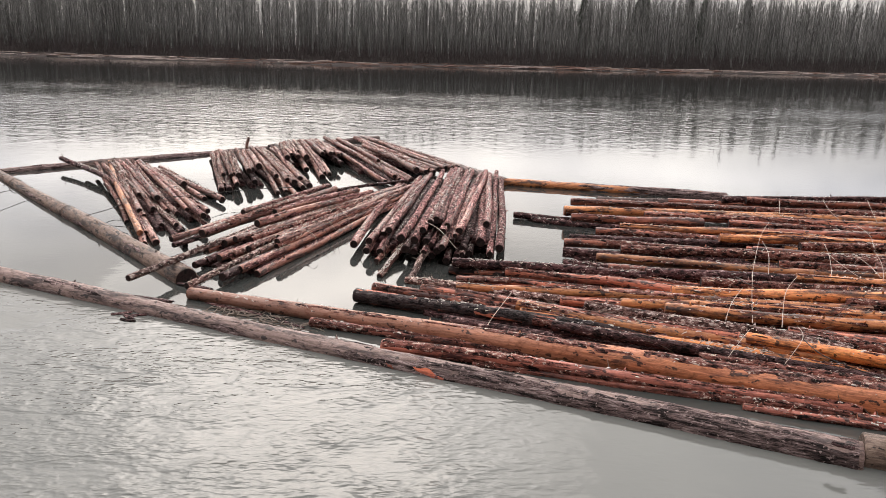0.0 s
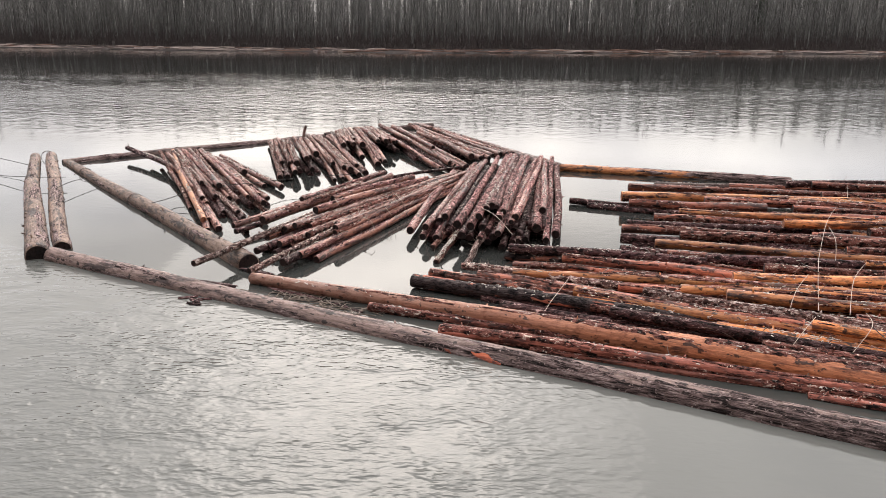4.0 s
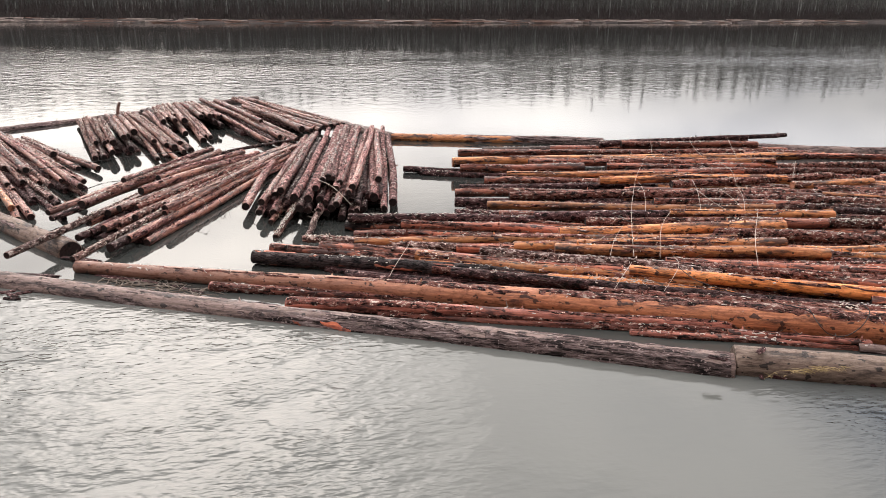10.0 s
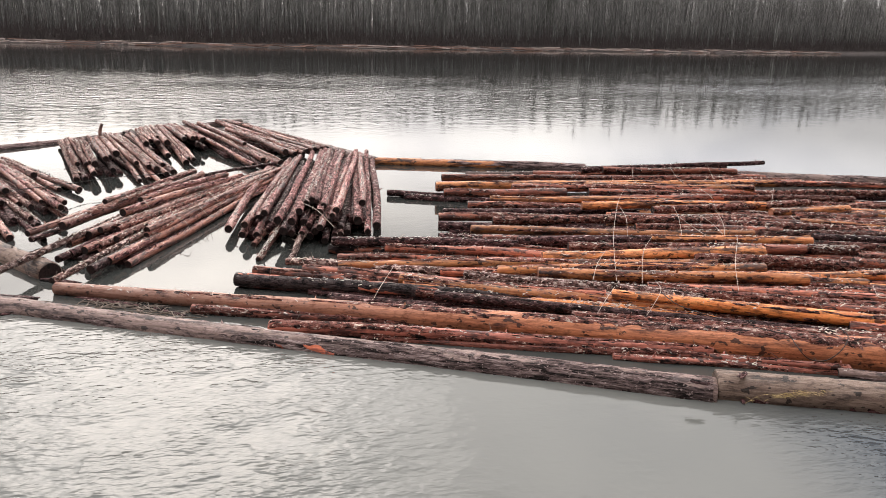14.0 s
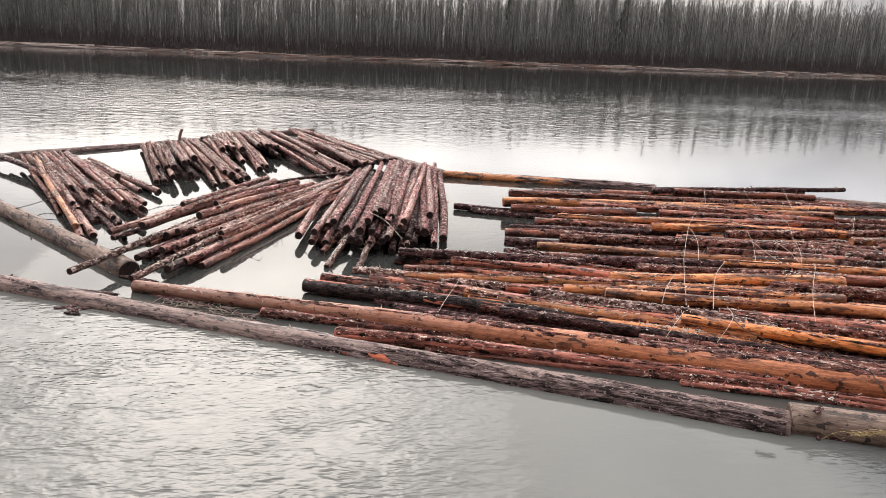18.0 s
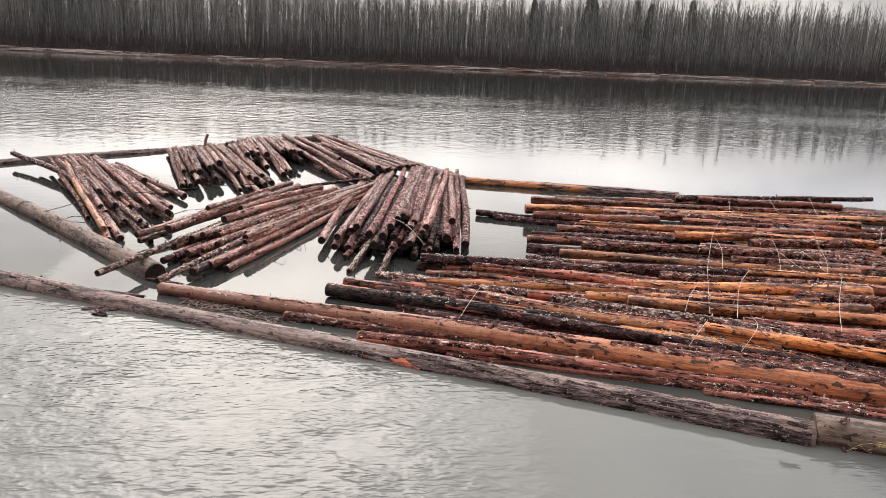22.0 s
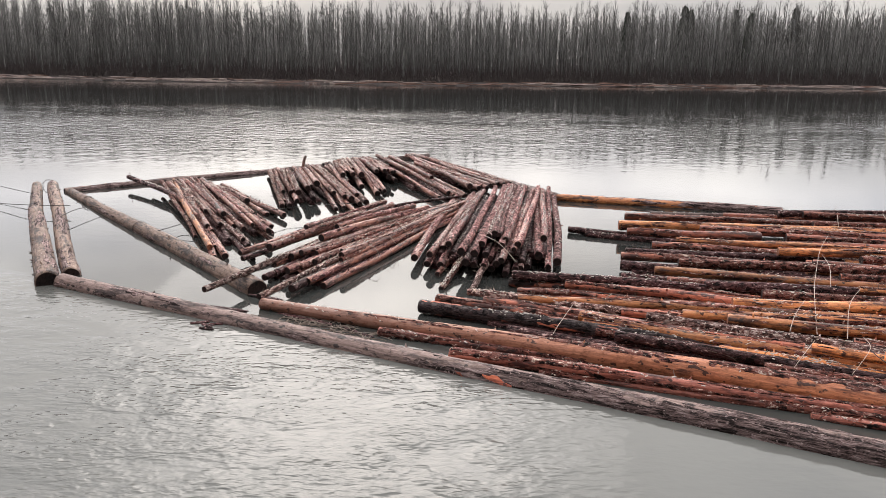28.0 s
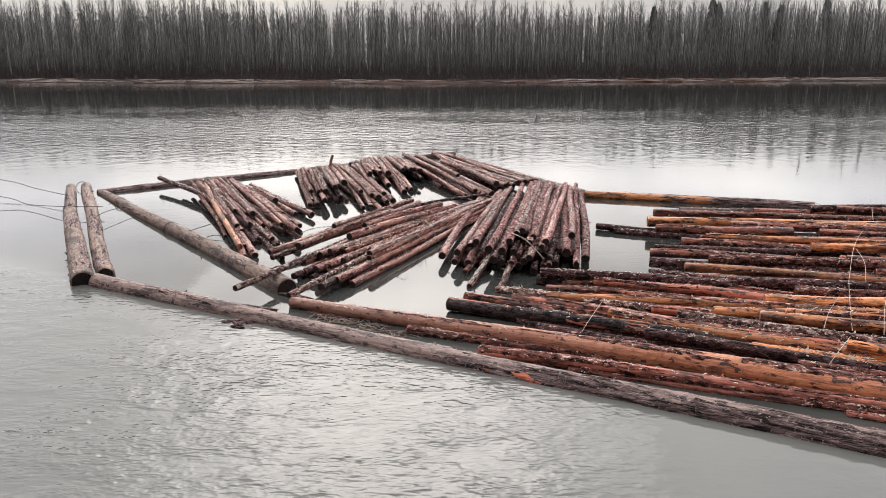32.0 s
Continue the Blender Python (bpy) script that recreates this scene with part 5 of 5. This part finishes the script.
for n in range(300):
    x = rng.uniform(-115, 150)
    long, r = rng.uniform(1.5, 8.0), rng.uniform(0.06, 0.15)
    t = np.linspace(-0.5, 0.5, 6)
    spine = np.c_[t * long, 0.12 * np.sin(t * 4 + n), 0.03 * np.cos(t * 7)]
    v, f = tube(spine, r * (1 - 0.35 * (t + 0.5)) * (1 + 0.08 * np.sin(t * 31)), 8)
    v = np.vstack([v, spine[:1], spine[-1:]])
    m = len(v)
    f = np.vstack([f, [((j + 1) % 8, j, m - 2) for j in range(8)], [(40 + j, 40 + (j + 1) % 8, m - 1) for j in range(8)]])
    ruddy = rng.random() < (0.75 if -28 < x < 55 else 0.2)
    drift = new("driftwood_log", tri_mesh("driftwood_log", v, f, RED_DRIFT if ruddy else DRIFT))
    off = 0.15 + 1.9 * rng.random() ** 1.3
    drift.matrix_world = pose(x, shore(x) + off, np.interp(off, (0.0, 0.7, 1.6, 2.6), (0.04, 0.24, 0.52, 0.76)) + 0.7 * r, 0, rng.uniform(-3, 3), rng.uniform(-10, 10))
    tagged(drift, "red-brown stranded log on the far shore" if ruddy else "pale stranded driftwood log on the far shore", "driftwood", "driftwood on the far shore")


# ---- straps, wires, chains and small things on the logs ----
def strand(name, points, r, material, label, category, group=""):
    """A bent wire or strap through points."""
    pts = [Vector(p) for p in points]
    fine = []
    for i in range(len(pts) - 1):
        p0, p1, p2, p3 = pts[max(i - 1, 0)], pts[i], pts[i + 1], pts[min(i + 2, len(pts) - 1)]
        for s in (0.0, 0.2, 0.4, 0.6, 0.8):
            fine.append(0.5 * (2 * p1 + (p2 - p0) * s + (2 * p0 - 5 * p1 + 4 * p2 - p3) * s * s + (3 * p1 - p0 - 3 * p2 + p3) * s ** 3))
    fine.append(pts[-1])
    v, f = tube([tuple(p) for p in fine], [r] * len(fine), 6)
    return tagged(new(name, tri_mesh(name, v, f, material)), label, category, group)


strand("steel_strap", [(2.02, 15.85, 0.50), (1.54, 14.34, 0.55), (1.38, 13.90, 0.50)], 0.0058, WIRE_PALE, "bent pale steel strap end sticking up from the raft logs", "strap", "steel straps")
strand("steel_strap", [(12.54, 26.33, 0.70), (11.40, 23.73, 0.70)], 0.0058, WIRE_PALE, "bent pale steel strap end sticking up from the raft logs", "strap", "steel straps")
strand("steel_strap", [(10.48, 22.40, 0.70), (9.36, 20.38, 0.72), (7.90, 17.28, 0.66)], 0.0058, WIRE_PALE, "bent pale steel strap end sticking up from the raft logs", "strap", "steel straps")
strand("steel_strap", [(7.90, 17.28, 0.66), (7.30, 15.84, 0.66), (6.58, 14.03, 0.60)], 0.0058, WIRE_PALE, "bent pale steel strap end sticking up from the raft logs", "strap", "steel straps")
strand("steel_strap", [(9.31, 20.11, 0.70), (8.86, 18.66, 0.74), (8.26, 17.22, 0.64)], 0.0058, WIRE_PALE, "bent pale steel strap end sticking up from the raft logs", "strap", "steel straps")
strand("steel_strap", [(13.78, 25.72, 0.78), (13.14, 23.93, 0.76), (12.93, 22.98, 0.72)], 0.0058, WIRE_PALE, "bent pale steel strap end sticking up from the raft logs", "strap", "steel straps")
strand("steel_strap", [(15.53, 26.11, 0.80), (14.50, 23.94, 0.80), (13.97, 22.70, 0.72)], 0.0058, WIRE_PALE, "bent pale steel strap end sticking up from the raft logs", "strap", "steel straps")
strand("steel_strap", [(13.08, 22.27, 0.72), (12.65, 20.78, 0.78), (12.11, 19.57, 0.72)], 0.0058, WIRE_PALE, "bent pale steel strap end sticking up from the raft logs", "strap", "steel straps")
strand("steel_strap", [(10.90, 19.89, 0.74), (10.27, 18.36, 0.80), (9.69, 17.05, 0.66)], 0.0058, WIRE_PALE, "bent pale steel strap end sticking up from the raft logs", "strap", "steel straps")
strand("steel_strap", [(10.39, 18.68, 0.78), (10.26, 17.51, 0.74), (10.43, 17.03, 0.62)], 0.0058, WIRE_PALE, "bent pale steel strap end sticking up from the raft logs", "strap", "steel straps")
strand("steel_strap", [(15.76, 22.14, 0.70), (14.79, 20.77, 0.75), (14.40, 20.23, 0.66)], 0.0058, WIRE_PALE, "bent pale steel strap end sticking up from the raft logs", "strap", "steel straps")
strand("steel_strap", [(11.99, 19.37, 0.72), (11.36, 17.91, 0.74), (10.99, 17.17, 0.60)], 0.0058, WIRE_PALE, "bent pale steel strap end sticking up from the raft logs", "strap", "steel straps")
strand("steel_strap", [(11.00, 16.59, 0.72), (9.54, 14.34, 0.80), (8.98, 13.25, 0.56)], 0.0058, WIRE_PALE, "bent pale steel strap end sticking up from the raft logs", "strap", "steel straps")
strand("steel_strap", [(8.80, 16.92, 0.70), (7.74, 15.23, 0.84), (7.05, 13.78, 0.62)], 0.0058, WIRE_PALE, "bent pale steel strap end sticking up from the raft logs", "strap", "steel straps")
strand("steel_strap", [(7.19, 16.08, 0.66), (6.42, 14.74, 0.76), (6.10, 14.16, 0.60)], 0.0058, WIRE_PALE, "bent pale steel strap end sticking up from the raft logs", "strap", "steel straps")
strand("steel_strap", [(6.39, 13.69, 0.60), (5.84, 12.85, 0.66), (5.56, 12.56, 0.50)], 0.0058, WIRE_PALE, "bent pale steel strap end sticking up from the raft logs", "strap", "steel straps")
strand("steel_strap", [(7.35, 13.79, 0.66), (6.97, 12.81, 0.80), (6.47, 12.33, 0.50)], 0.0058, WIRE_PALE, "bent pale steel strap end sticking up from the raft logs", "strap", "steel straps")
strand("steel_strap", [(12.17, 13.20, 0.56), (11.52, 12.29, 0.66), (11.84, 12.34, 0.60), (11.61, 11.71, 0.60), (10.79, 10.53, 0.56)], 0.0058, WIRE_PALE, "bent pale steel strap end sticking up from the raft logs", "strap", "steel straps")
strand("steel_strap", [(11.00, 17.28, 0.60), (11.10, 18.07, 0.70), (11.19, 18.87, 0.72)], 0.0058, WIRE_PALE, "bent pale steel strap end sticking up from the raft logs", "strap", "steel straps")
strand("steel_strap", [(0.06, 20.13, 1.00), (0.44, 19.24, 1.00), (0.86, 18.54, 0.70)], 0.007, WIRE_PALE, "pale steel strap lying over heaped logs", "strap", "steel straps")
strand("steel_strap", [(-3.36, 20.79, 0.50), (-3.05, 20.36, 0.50), (-2.91, 20.14, 0.30)], 0.007, WIRE_PALE, "pale steel strap lying over heaped logs", "strap", "steel straps")
strand("steel_strap", [(-2.80, 23.72, 0.55), (-2.50, 22.99, 0.50), (-2.34, 22.87, 0.35)], 0.007, WIRE_PALE, "pale steel strap lying over heaped logs", "strap", "steel straps")
strand("steel_strap", [(-2.87, 22.03, 0.50), (-2.71, 21.67, 0.45), (-2.63, 21.73, 0.30)], 0.007, WIRE_PALE, "pale steel strap lying over heaped logs", "strap", "steel straps")
strand("steel_strap", [(-4.35, 21.78, 0.80), (-4.14, 21.20, 0.80), (-4.05, 21.20, 0.60)], 0.007, WIRE_PALE, "pale steel strap lying over heaped logs", "strap", "steel straps")
strand("bundle_wire", [(7.38, 16.96, 0.64), (7.38, 16.17, 0.70), (7.70, 16.00, 0.60)], 0.009, WIRE_DARK, "dark rusty wire loop lying on the logs", "wire", "bundle wires")
strand("bundle_wire", [(7.15, 13.17, 0.66), (7.13, 12.46, 0.66), (7.40, 12.04, 0.62), (7.85, 11.93, 0.50)], 0.009, WIRE_DARK, "dark rusty wire loop lying on the logs", "wire", "bundle wires")
strand("bundle_wire", [(8.51, 10.90, 0.62), (8.41, 10.43, 0.52), (8.61, 10.39, 0.35), (8.95, 10.40, 0.30), (9.23, 10.41, 0.48), (9.56, 10.70, 0.60), (9.61, 11.03, 0.62)], 0.009, WIRE_DARK, "dark rusty wire loop lying on the logs", "wire", "bundle wires")
strand("bundle_wire", [(8.04, 11.28, 0.62), (8.33, 10.83, 0.66), (8.47, 10.74, 0.60)], 0.009, WIRE_DARK, "dark rusty wire loop lying on the logs", "wire", "bundle wires")
strand("boom_cable", [(-29.44, 32.91, 0.90), (-22.41, 30.83, 0.55), (-20.11, 29.66, 0.40), (-17.86, 28.30, 0.36)], 0.012, WIRE_DARK, "thin dark steel cable slung between the booms", "cable", "boom cables")
strand("boom_cable", [(-25.36, 28.10, 0.80), (-20.64, 28.19, 0.30), (-18.94, 27.40, 0.15), (-16.66, 26.34, 0.30), (-15.33, 26.43, 0.30)], 0.012, WIRE_DARK, "thin dark steel cable slung between the booms", "cable", "boom cables")
strand("boom_cable", [(-14.63, 24.67, 0.30), (-14.68, 25.85, 0.30), (-14.39, 27.25, 0.20)], 0.012, WIRE_DARK, "thin dark steel cable slung between the booms", "cable", "boom cables")
strand("boom_cable", [(-10.29, 22.47, 0.36), (-10.30, 23.99, 0.20), (-9.85, 24.55, 0.32), (-8.92, 24.54, 0.50), (-8.03, 24.77, 0.55), (-7.27, 26.20, 0.40), (-6.22, 26.95, 0.40), (-4.75, 28.09, 0.30)], 0.012, WIRE_DARK, "thin dark steel cable slung between the booms", "cable", "boom cables")
strand("boom_cable", [(-9.61, 21.60, 0.30), (-9.39, 22.29, 0.10), (-8.96, 22.19, 0.10)], 0.012, WIRE_DARK, "thin dark steel cable slung between the booms", "cable", "boom cables")
strand("post", [(-8.55, 35.16, 0.60), (-8.45, 34.85, 0.92), (-8.30, 34.60, 1.20)], 0.075, DRIFT, "short grey upright stick standing by the far boom", "post")


def collar(centre, way, r, label):
    """A chain wrapped once round a boom log."""
    way = Vector(way).normalized()
    side = way.cross(Vector((0, 0, 1))).normalized()
    up = side.cross(way)
    links = 30
    root = new("chain")
    root.matrix_world = Matrix.Translation(centre)
    for i in range(links):
        g = 2 * math.pi * i / links
        p = side * r * math.cos(g) + up * r * math.sin(g)
        tang = (-side * math.sin(g) + up * math.cos(g)).normalized()
        wide = way if i % 2 else p.normalized()
        half = math.pi * r / links * 1.25
        pts = [p + tang * half * math.cos(a) + wide * 0.022 * math.sin(a) for a in [k * math.pi / 4 for k in range(9)]]
        v, f = tube([tuple(q) for q in pts], [0.008] * 9, 5)
        new("link", tri_mesh("link", v, f, CHAIN)).parent = root
    return tagged(root, label, "chain", "boom chains")


diagonal = Vector((12.1, -13.0, 0.02))
collar(Vector((-11.53, 23.90, 0.05)), diagonal, 0.262, "rusty chain wrapped round the slanting boom log")
collar(Vector((-15.65, 28.37, 0.04)), diagonal, 0.232, "rusty chain wrapped round the far end of the slanting boom log")


# orange scar where bark was torn off the outer boom
def scar(index, s0, s1, g0, g1):
    m, spot, length = LOGS[index]
    verts, faces = [], []
    for i in range(9):
        for j in range(5):
            s = s0 + (s1 - s0) * i / 8
            mid = 0.5 * (g0 + g1) + 0.05 * (i - 4) + 0.05 * math.sin(i * 1.3)
            half = 0.5 * (g1 - g0) * math.sin(math.pi * (i + 0.6) / 9.2)
            verts.append(m @ Vector(spot(s, mid + half * (j - 2) / 2, 0.019 if 0 < j < 4 else 0.012)))
    for i in range(8):
        for j in range(4):
            p = i * 5 + j
            faces.append((p, p + 5, p + 6, p + 1))
    return faces, verts


for s0, s1, g0, g1 in ((0.626, 0.658, 2.45, 2.95), (0.598, 0.610, 2.70, 2.90)):
    faces, verts = scar(0, s0, s1, g0, g1)
    parent = [o for o in scene.objects if o.name.startswith("boom_log")][0]
    back = parent.matrix_world.inverted()
    mesh_object("scar", [tuple(back @ v) for v in verts], faces, SCAR, parent)["label"] = "bright orange-red scar of bare wood"

# litter of bast, chips and bark crumbs lying on the logs
random.seed(5)
pieces = []
for n in range(56000):
    m, spot, length = random.choice(LOGS[11:])
    s, g = random.uniform(0.02, 0.98), random.gauss(math.pi / 2, 0.5)
    if noise.noise((s * length * 0.7, m.translation.y * 3.0, 0)) < random.uniform(-0.15, 0.55):
        continue
    p = m @ Vector(spot(s, g, 0.006))
    q = m @ Vector(spot(s, g, 0.03))
    up = (q - p).normalized()
    way = (m.to_3x3() @ Vector((1, random.gauss(0, 0.5), random.gauss(0, 0.3)))).normalized()
    side = up.cross(way).normalized()
    a, b = 0.010 + 0.060 * random.random() ** 2, random.uniform(0.005, 0.017)
    tip = way * a + up * random.uniform(-0.004, 0.012)
    v = np.array([p - tip - side * b, p + tip - side * b * 0.6, p + tip * 0.8 + side * b, p - tip * 0.9 + side * b * 0.8, p + up * 0.014])
    pieces.append((v, np.array([(0, 1, 4), (1, 2, 4), (2, 3, 4), (3, 0, 4)])))
tagged(new("bark_litter", tri_mesh("bark_litter", *gather(pieces), CHIPS, False)), "pale scraps of bast and wood chips scattered over the logs", "litter", kind="stuff")

strand("boom_chain", [(22.16, 22.96, 0.40), (22.88, 23.24, 0.42), (24.13, 24.15, 0.44), (24.31, 24.00, 0.38)], 0.02, CHAIN, "rusty chain hooked over the end boom", "chain", "boom chains")


# bark slabs and small floating scraps by the outer boom
def bark_slab(place, turn_z, long, wide, label):
    """A curved slab of loose bark."""
    verts, faces, n, m = [], [], 9, 5
    for side in (0, 1):
        for i in range(n):
            for j in range(m):
                u, v = i / (n - 1) - 0.5, j / (m - 1) - 0.5
                edge = 1 - 0.35 * abs(2 * u) ** 3 + 0.12 * noise.noise((i * 0.9, side * 0.0 + place[0], j * 2.0))
                verts.append((u * long, v * wide * edge, wide * 0.25 * (1 - (2 * v) ** 2) * edge + 0.02 * noise.noise((i * 0.6, j * 0.8, place[1])) - 0.018 * side))
    for side in (0, 1):
        for i in range(n - 1):
            for j in range(m - 1):
                p = side * n * m + i * m + j
                faces.append((p, p + m, p + m + 1, p + 1) if side == 0 else (p, p + 1, p + m + 1, p + m))
    for i in range(n - 1):
        for j in (0, m - 1):
            p = i * m + j
            faces.append((p, p + n * m, p + m + n * m, p + m))
    ob = mesh_object("bark_piece", verts, faces, DARK_BARK)
    ob.matrix_world = pose(*place, 0, 0, turn_z)
    return tagged(ob, label, "bark", "loose bark pieces")


bark_slab((-9.69, 17.46, 0.10), -37, 0.9, 0.1, "dark curled piece of loose bark lying on the outer boom")
bark_slab((-8.23, 16.92, 0.11), -12, 0.8, 0.12, "dark curled piece of loose bark lying on the outer boom")
bark_slab((-5.88, 15.86, 0.14), -17, 1.1, 0.14, "dark curled piece of loose bark lying on the outer boom")
bark_slab((-5.34, 17.12, 0.02), -22, 1.0, 0.16, "dark curled piece of loose bark floating by the outer boom")
bark_slab((-4.15, 15.90, 0.00), -17, 1.3, 0.12, "dark curled piece of loose bark floating by the outer boom")
bark_slab((-3.97, 15.68, 0.00), -27, 1.4, 0.14, "dark curled piece of loose bark floating by the outer boom")
bark_slab((-2.68, 14.96, 0.00), -37, 0.9, 0.1, "dark curled piece of loose bark floating by the outer boom")
bark_slab((-1.75, 14.06, 0.03), -17, 1.0, 0.16, "dark curled piece of loose bark floating by the outer boom")
bark_slab((-6.13, 15.21, -0.01), -22, 0.45, 0.12, "dark curled piece of loose bark floating by the outer boom")
for dx, dy, turn, long in ((-0.18, 0.12, 20, 0.42), (0.05, -0.08, -40, 0.36), (0.22, 0.05, 10, 0.30), (0.10, -0.26, -15, 0.34)):
    bark_slab((-6.13 + dx, 15.16 + dy, 0.015), turn, long, 0.10, "small dark scrap of bark floating beside the outer boom")
bark_slab((-4.10, 14.92, 0.01), -17, 0.8, 0.12, "dark curled piece of loose bark floating by the outer boom")
# This piece stands in for a knot on the boom's lower edge.
bark_slab((3.71, 11.13, 0.02), -27, 0.4, 0.14, "dark curled piece of loose bark floating by the outer boom")
random.seed(31)
pieces = []
for n in range(110):
    k = random.random()
    base = Vector((-4.43, 15.87, 0.0)).lerp(Vector((-2.33, 14.63, 0.0)), k) + Vector((random.gauss(0, 0.35), random.gauss(0, 0.22), 0.012))
    a = random.gauss(-0.35, 0.8)
    half = Vector((math.cos(a), math.sin(a), random.gauss(0, 0.06))) * random.uniform(0.05, 0.32)
    pieces.append(tube([base - half, base + Vector((0, 0, 0.01)), base + half], [0.008, 0.012, 0.006], 5))
tagged(new("floating_twigs", tri_mesh("floating_twigs", *gather(pieces), SHREDS)), "mat of pale twigs floating between the outer boom and the big log", "twigs", kind="stuff")

# stringy shreds of bark and snapped twigs that stand off the logs
pieces = []
for n in range(3600):
    m, spot, length = random.choice(LOGS[11:])
    s, g = random.uniform(0.01, 0.99), random.gauss(math.pi / 2, 0.9)
    p = m @ Vector(spot(s, g, -0.005))
    up = ((m @ Vector(spot(s, g, 0.05))) - p).normalized()
    way = (m.to_3x3() @ Vector((random.choice((-1, 1)), random.gauss(0, 0.4), random.gauss(0, 0.3)))).normalized()
    long = 0.05 + 0.22 * random.random() ** 3
    bend = p + way * long * 0.6 + up * random.uniform(0.01, 0.10)
    tip = bend + way * long * 0.5 + up * random.uniform(-0.05, 0.10)
    pieces.append(tube([p, bend, tip], [0.009, 0.007, 0.003], 3))
tagged(new("bark_shreds", tri_mesh("bark_shreds", *gather(pieces), SHREDS)), "stringy pale shreds of bark and snapped twigs on the logs", "bark shreds", kind="stuff")

collar(Vector((-19.30, 31.95, 0.05)), Vector((8.1, -13.5, 0)), 0.245, "rusty chain wrapped round the slim corner boom log")

bark_slab((6.98, 9.87, 0.42), 35, 0.26, 0.10, "dark shaggy knot of bark on the pale boom log")
bark_slab((6.22, 9.85, 0.36), -30, 0.30, 0.09, "dark torn scrap of bark near the end of the outer boom")
bark_slab((6.97, 9.75, 0.03), 70, 0.22, 0.07, "dark scrap of bark floating below the boom joint")
random.seed(44)
pieces = []
for n in range(70):
    base = Vector((7.63, 9.39, 0.27)) + Vector((random.gauss(0, 0.38), random.gauss(-0.02, 0.035), random.gauss(0, 0.02)))
    a = random.gauss(-0.1, 0.5)
    half = Vector((math.cos(a), math.sin(a) * 0.4, random.gauss(-0.1, 0.25))) * random.uniform(0.04, 0.16)
    pieces.append(tube([base - half, base + Vector((0, 0, 0.015)), base + half], [0.002, 0.004, 0.002], 4))
tagged(new("straw_tuft", tri_mesh("straw_tuft", *gather(pieces), STRAW)), "yellow-green straw caught on the side of the pale boom log", "straw", kind="stuff")
